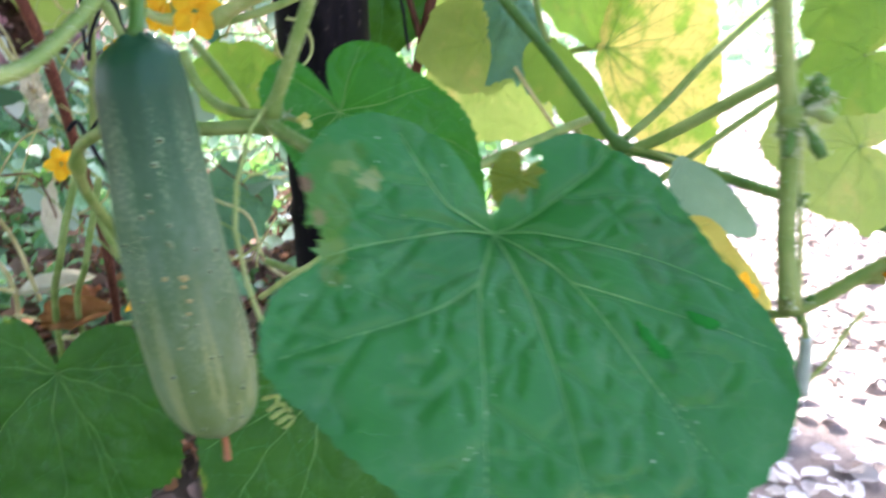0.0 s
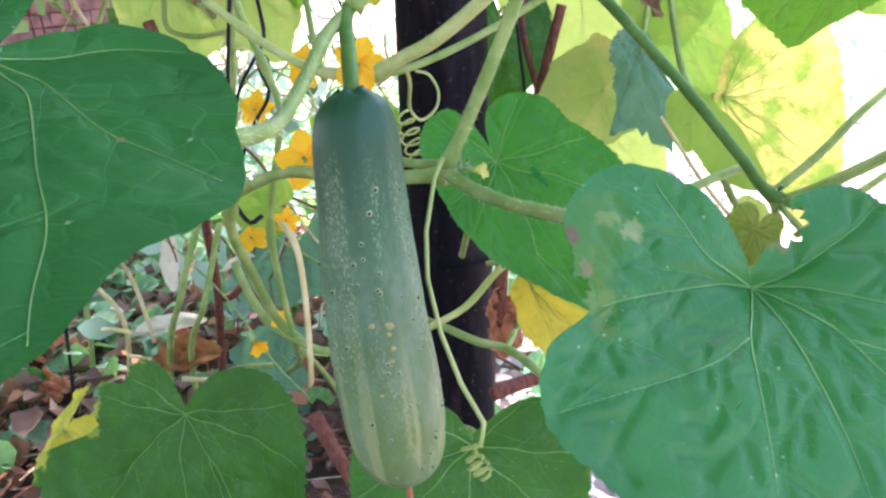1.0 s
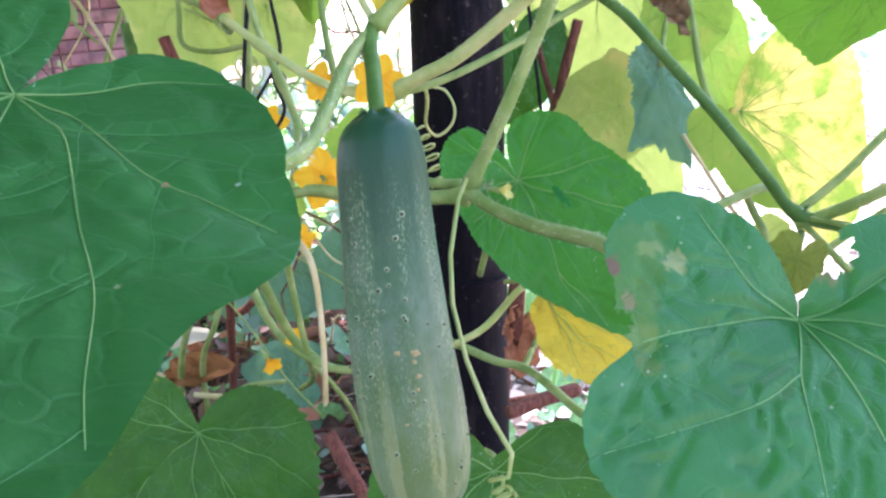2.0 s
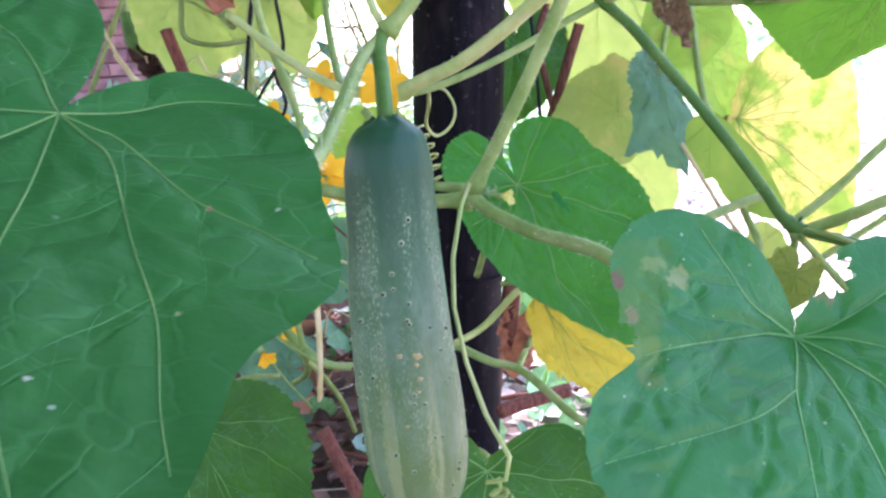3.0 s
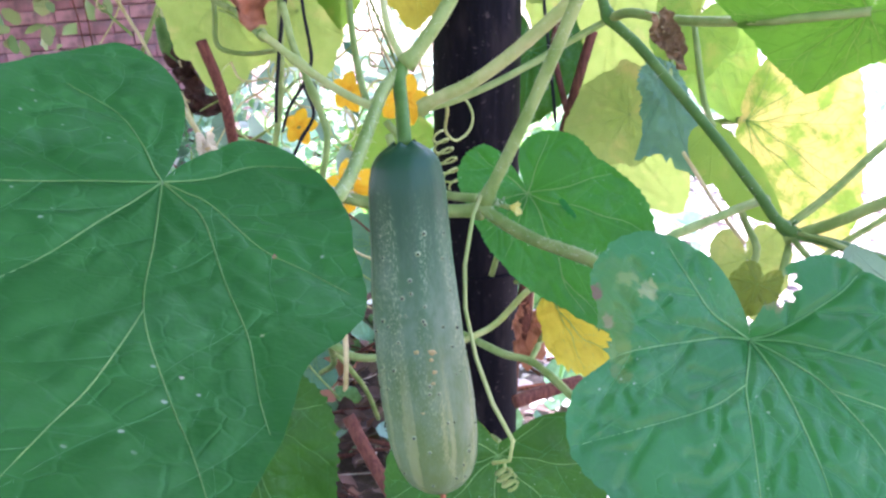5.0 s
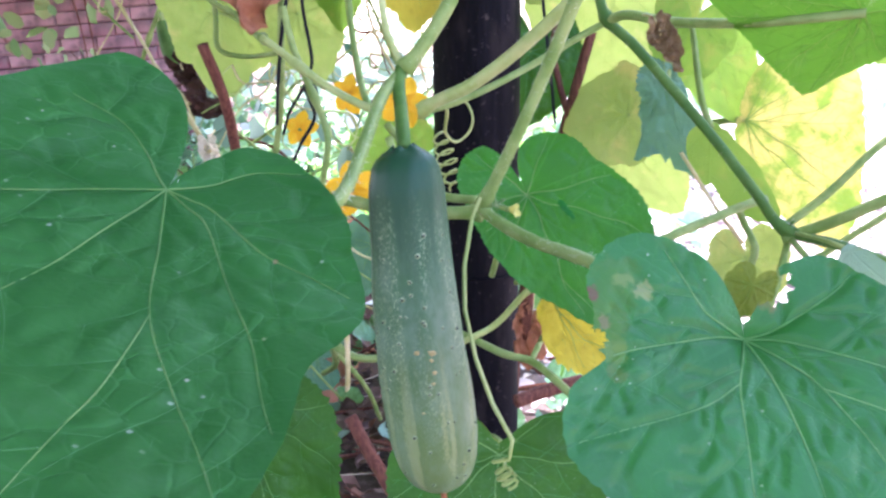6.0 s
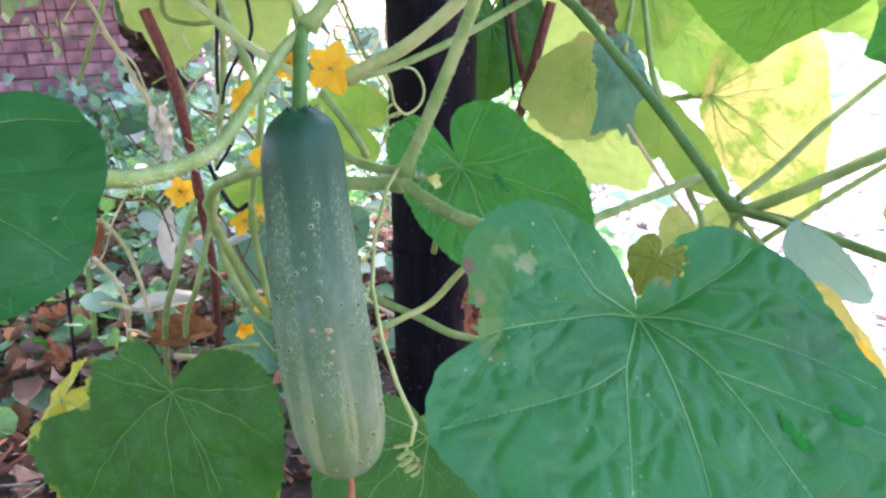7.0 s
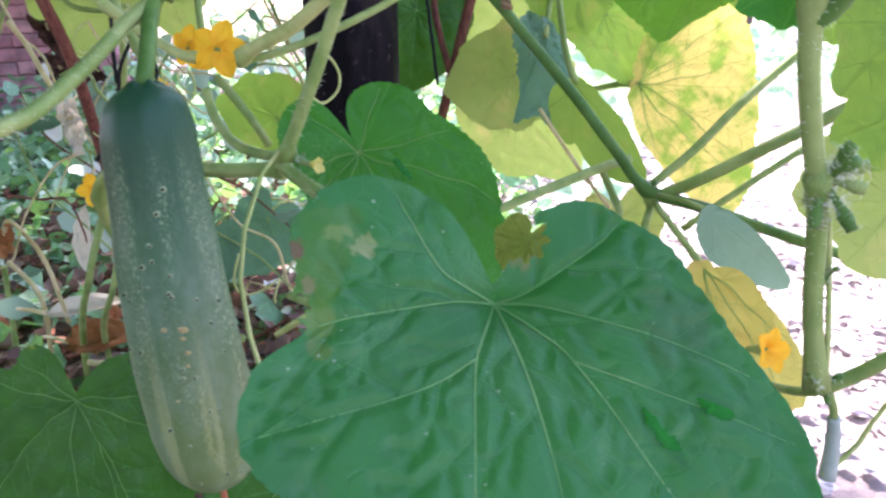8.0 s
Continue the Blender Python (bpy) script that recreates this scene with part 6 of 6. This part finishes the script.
stem("vine_stem", [(-0.636, 0.95, 0.343), (-0.625, 0.955, 0.36), (-0.60, 0.97, 0.30), (-0.59, 0.98, 0.20)], 0.003, None, VINE_OLD, "withered straw-coloured vine stem")


# ---- dead vines and a small fruit hanging before the wall ----
rng_h = random.Random(77)
for k in range(16):
    x, y = rng_h.uniform(-1.15, -0.52), rng_h.uniform(1.2, 1.9)
    z0, z1 = rng_h.uniform(0.85, 1.0), rng_h.uniform(0.48, 0.72)
    sway = [rng_h.uniform(-0.05, 0.05) for _ in range(4)]
    pts = [(x, y, z0), (x + sway[0], y, z0 * 0.7 + z1 * 0.3), (x + sway[1], y + 0.02, z0 * 0.35 + z1 * 0.65), (x + sway[2], y, z1), (x + sway[2] + sway[3] * 0.8, y, z1 + rng_h.uniform(-0.01, 0.04))]
    stem("vine_stem", pts, rng_h.uniform(0.0016, 0.0034), 0.001, (VINE_OLD, VINE, STICK)[k % 3], "thin dead vine hanging before the wall")
hanging = []
rng_w = np.random.default_rng(78)
for k in range(26):
    c = (rng_w.uniform(-1.3, -0.6), rng_w.uniform(1.3, 2.0), rng_w.uniform(0.62, 0.95))
    hanging += [(c[0] + rng_w.normal() * 0.035, c[1], c[2] + rng_w.normal() * 0.04) for _ in range(7)]
scatter_leaves("vine_foliage", "small pale leaves on vines hanging before the wall", "vine leaves", rng_w, hanging, LEAF_HANG, 0.04, 0.25, 0.1)
hang = tagged(new("young_cucumber"), "small dark green cucumber hanging before the wall", "cucumber")
hang.matrix_basis = pose(-0.674, 1.2, 0.682)
v, f = tube_data([(0, 0, 0.005), (0.002, 0, -0.012), (0.007, 0, -0.04), (0.0095, 0, -0.062), (0.01, 0, -0.067)], 0.009, 0.008, 14, 0.004, knots=(0.5,))
part("fruit", mesh_of("fruit", v, f, VINE_DARK), hang)
v, f = tube_data([(-0.006, 0.01, 0.2), (0, 0.005, 0.08), (0, 0, 0.003)], 0.0022, 0.0024, 8)
part("stalk", mesh_of("stalk", v, f, VINE), hang)


# ---- the tangle of thin dead vines and pale leaves behind the fruit ----
def build_tangle():
    rng = random.Random(91)
    for material, count, label in ((VINE_OLD, 26, "tangle of thin straw-coloured dead vines"), (VINE, 22, "tangle of thin green vines"), (STICK, 10, "tangle of thin brown dead shoots")):
        verts, faces = [], []
        for _ in range(count):
            x, y = rng.uniform(-0.62, -0.2), rng.uniform(0.92, 1.5)
            z, steep = rng.uniform(0.2, 0.75), rng.uniform(-1.2, 1.2)
            L = rng.uniform(0.12, 0.38)
            a = rng.uniform(0, 6.283)
            pts = []
            for k in range(6):
                u = k / 5 - 0.5
                pts.append((x + math.cos(a) * L * u + rng.uniform(-0.02, 0.02), y + 0.3 * math.sin(a) * L * u, max(0.03, z + steep * L * u + rng.uniform(-0.025, 0.025))))
            v, f = tube_data(pts, rng.uniform(0.0014, 0.0032), 0.0012, 5, 0.012, 0.15)
            n0 = len(verts)
            verts += v
            faces += [tuple(i + n0 for i in q) for q in f]
        tagged(new("vine_tangle", mesh_of("vine_tangle", verts, faces, material)), label, "dead vines", kind="stuff")
    rng_n = np.random.default_rng(92)
    spots = [(rng_n.uniform(-0.8, -0.22), rng_n.uniform(1.05, 2.0), rng_n.uniform(0.1, 0.62)) for _ in range(170)]
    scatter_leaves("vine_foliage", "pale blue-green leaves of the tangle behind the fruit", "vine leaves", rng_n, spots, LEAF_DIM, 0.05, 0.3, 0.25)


build_tangle()


# ---- buds and young fruit at the outer stem ----
def young_cucumber():
    top = tagged(new("young_cucumber"), "tiny pale cucumber hanging from the stem node", "cucumber")
    top.matrix_basis = pose(0.131, 0.252, 0.443)
    v, f = tube_data([(0, 0, 0), (0.0006, 0, -0.006), (0.0, -0.001, -0.015), (-0.0005, -0.001, -0.024)], 0.0022, 0.0032, 10, 0.002)
    n = Nodes("young_cucumber_skin")
    col = n.mix(n.noise(n.local(), 220, 3), (0.2, 0.27, 0.2), (0.36, 0.4, 0.33))
    part("fruit", mesh_of("fruit", v, f, n.finish(col, 0.5)), top)
    v, f = tube_data([(-0.003, 0, 0.010), (-0.001, 0, 0.005), (0, 0, 0)], 0.0017, 0.0015, 8, 0.002)
    part("stalk", mesh_of("stalk", v, f, VINE), top)


def bud_cluster(place, count, size, seed, label):
    rng = random.Random(seed)
    top = tagged(new("bud_cluster"), label, "buds", "bud clusters")
    top.matrix_basis = Matrix.Translation(place)
    for k in range(count):
        d = Vector((rng.uniform(-0.3, 1), rng.uniform(-0.7, 0.4), rng.uniform(-0.8, 0.9))).normalized() * size * rng.uniform(0.6, 1.2)
        pts = [(0, 0, 0), tuple(d * 0.5 + Vector((0, 0, 0.0008))), tuple(d)]
        v, f = tube_data(pts, size * 0.05, size * 0.10, 8, size * 0.08, knots=(0.75,))
        b = part("bud", mesh_of("bud", v, f, VINE if k % 2 else VINE_DARK), top)
        hv, hf = hair_data(pts, size * 0.075, 60, size * 0.22, seed + k)
        tagged(part("bristles", mesh_of("bristles", hv, hf, HAIR, False), b), kind="stuff")


young_cucumber()
bud_cluster((0.1165, 0.246, 0.530), 9, 0.018, 61, "hairy green flower buds at the stem node")
bud_cluster((0.126, 0.252, 0.456), 6, 0.010, 62, "hairy green flower buds at the stem node")
bud_cluster((0.122, 0.249, 0.496), 3, 0.007, 63, "small green buds on a thin stalk")
bud_cluster((-0.084, 0.392, 0.520), 5, 0.006, 64, "tiny hairy buds at the vine node")
bud_cluster((0.130, 0.535, 0.461), 4, 0.012, 65, "green buds at the stem node")


# ---- water on the large leaf ----
def water(top, line, width, seed):
    """A dark wet streak on the blade of the large leaf, along a line in the leaf's own plane."""
    n = Nodes("wet_leaf")
    g = n.noise(n.local(), 260, 3)
    m = n.finish(n.mix(g, (0.003, 0.07, 0.006), (0.007, 0.2, 0.012)), 0.2, n.bump(g, 0.5, 0.0006), spec=0.12)
    height = HEIGHTS[top.name]
    rng = random.Random(seed)
    P = spline([(x, y, 0) for x, y in line], 40)
    verts, faces = [], []
    for i, p in enumerate(P):
        s = i / 39
        w = width * (0.25 + math.sin(math.pi * s) ** 0.5) * rng.uniform(0.6, 1.2)
        d = P[min(i + 1, 39)] - P[max(i - 1, 0)]
        nx, ny = -d[1] / np.hypot(d[0], d[1]), d[0] / np.hypot(d[0], d[1])
        for q in (-1, -0.5, 0, 0.5, 1):
            x, y = p[0] + nx * q * w, p[1] + ny * q * w
            verts.append((x, y, height(x, y)[0] + 0.00025 * (1 - q * q) + 0.0008))
    for i in range(39):
        for j in range(4):
            faces.append((i * 5 + j, i * 5 + j + 1, (i + 1) * 5 + j + 1, (i + 1) * 5 + j))
    part("wet_streak", mesh_of("wet_streak", verts, faces, m), top, "dark glossy wet streak")


water(right_leaf, [(-0.0451, 0.0400), (-0.0480, 0.0440), (-0.0523, 0.0480)], 0.0022, 3)
water(right_leaf, [(-0.0296, 0.0400), (-0.0318, 0.0470), (-0.0342, 0.0512), (-0.0362, 0.0580)], 0.0016, 4)
water(mid_leaf, [(-0.0188, 0.0129), (-0.0200, 0.0185), (-0.0229, 0.0295)], 0.0022, 5)
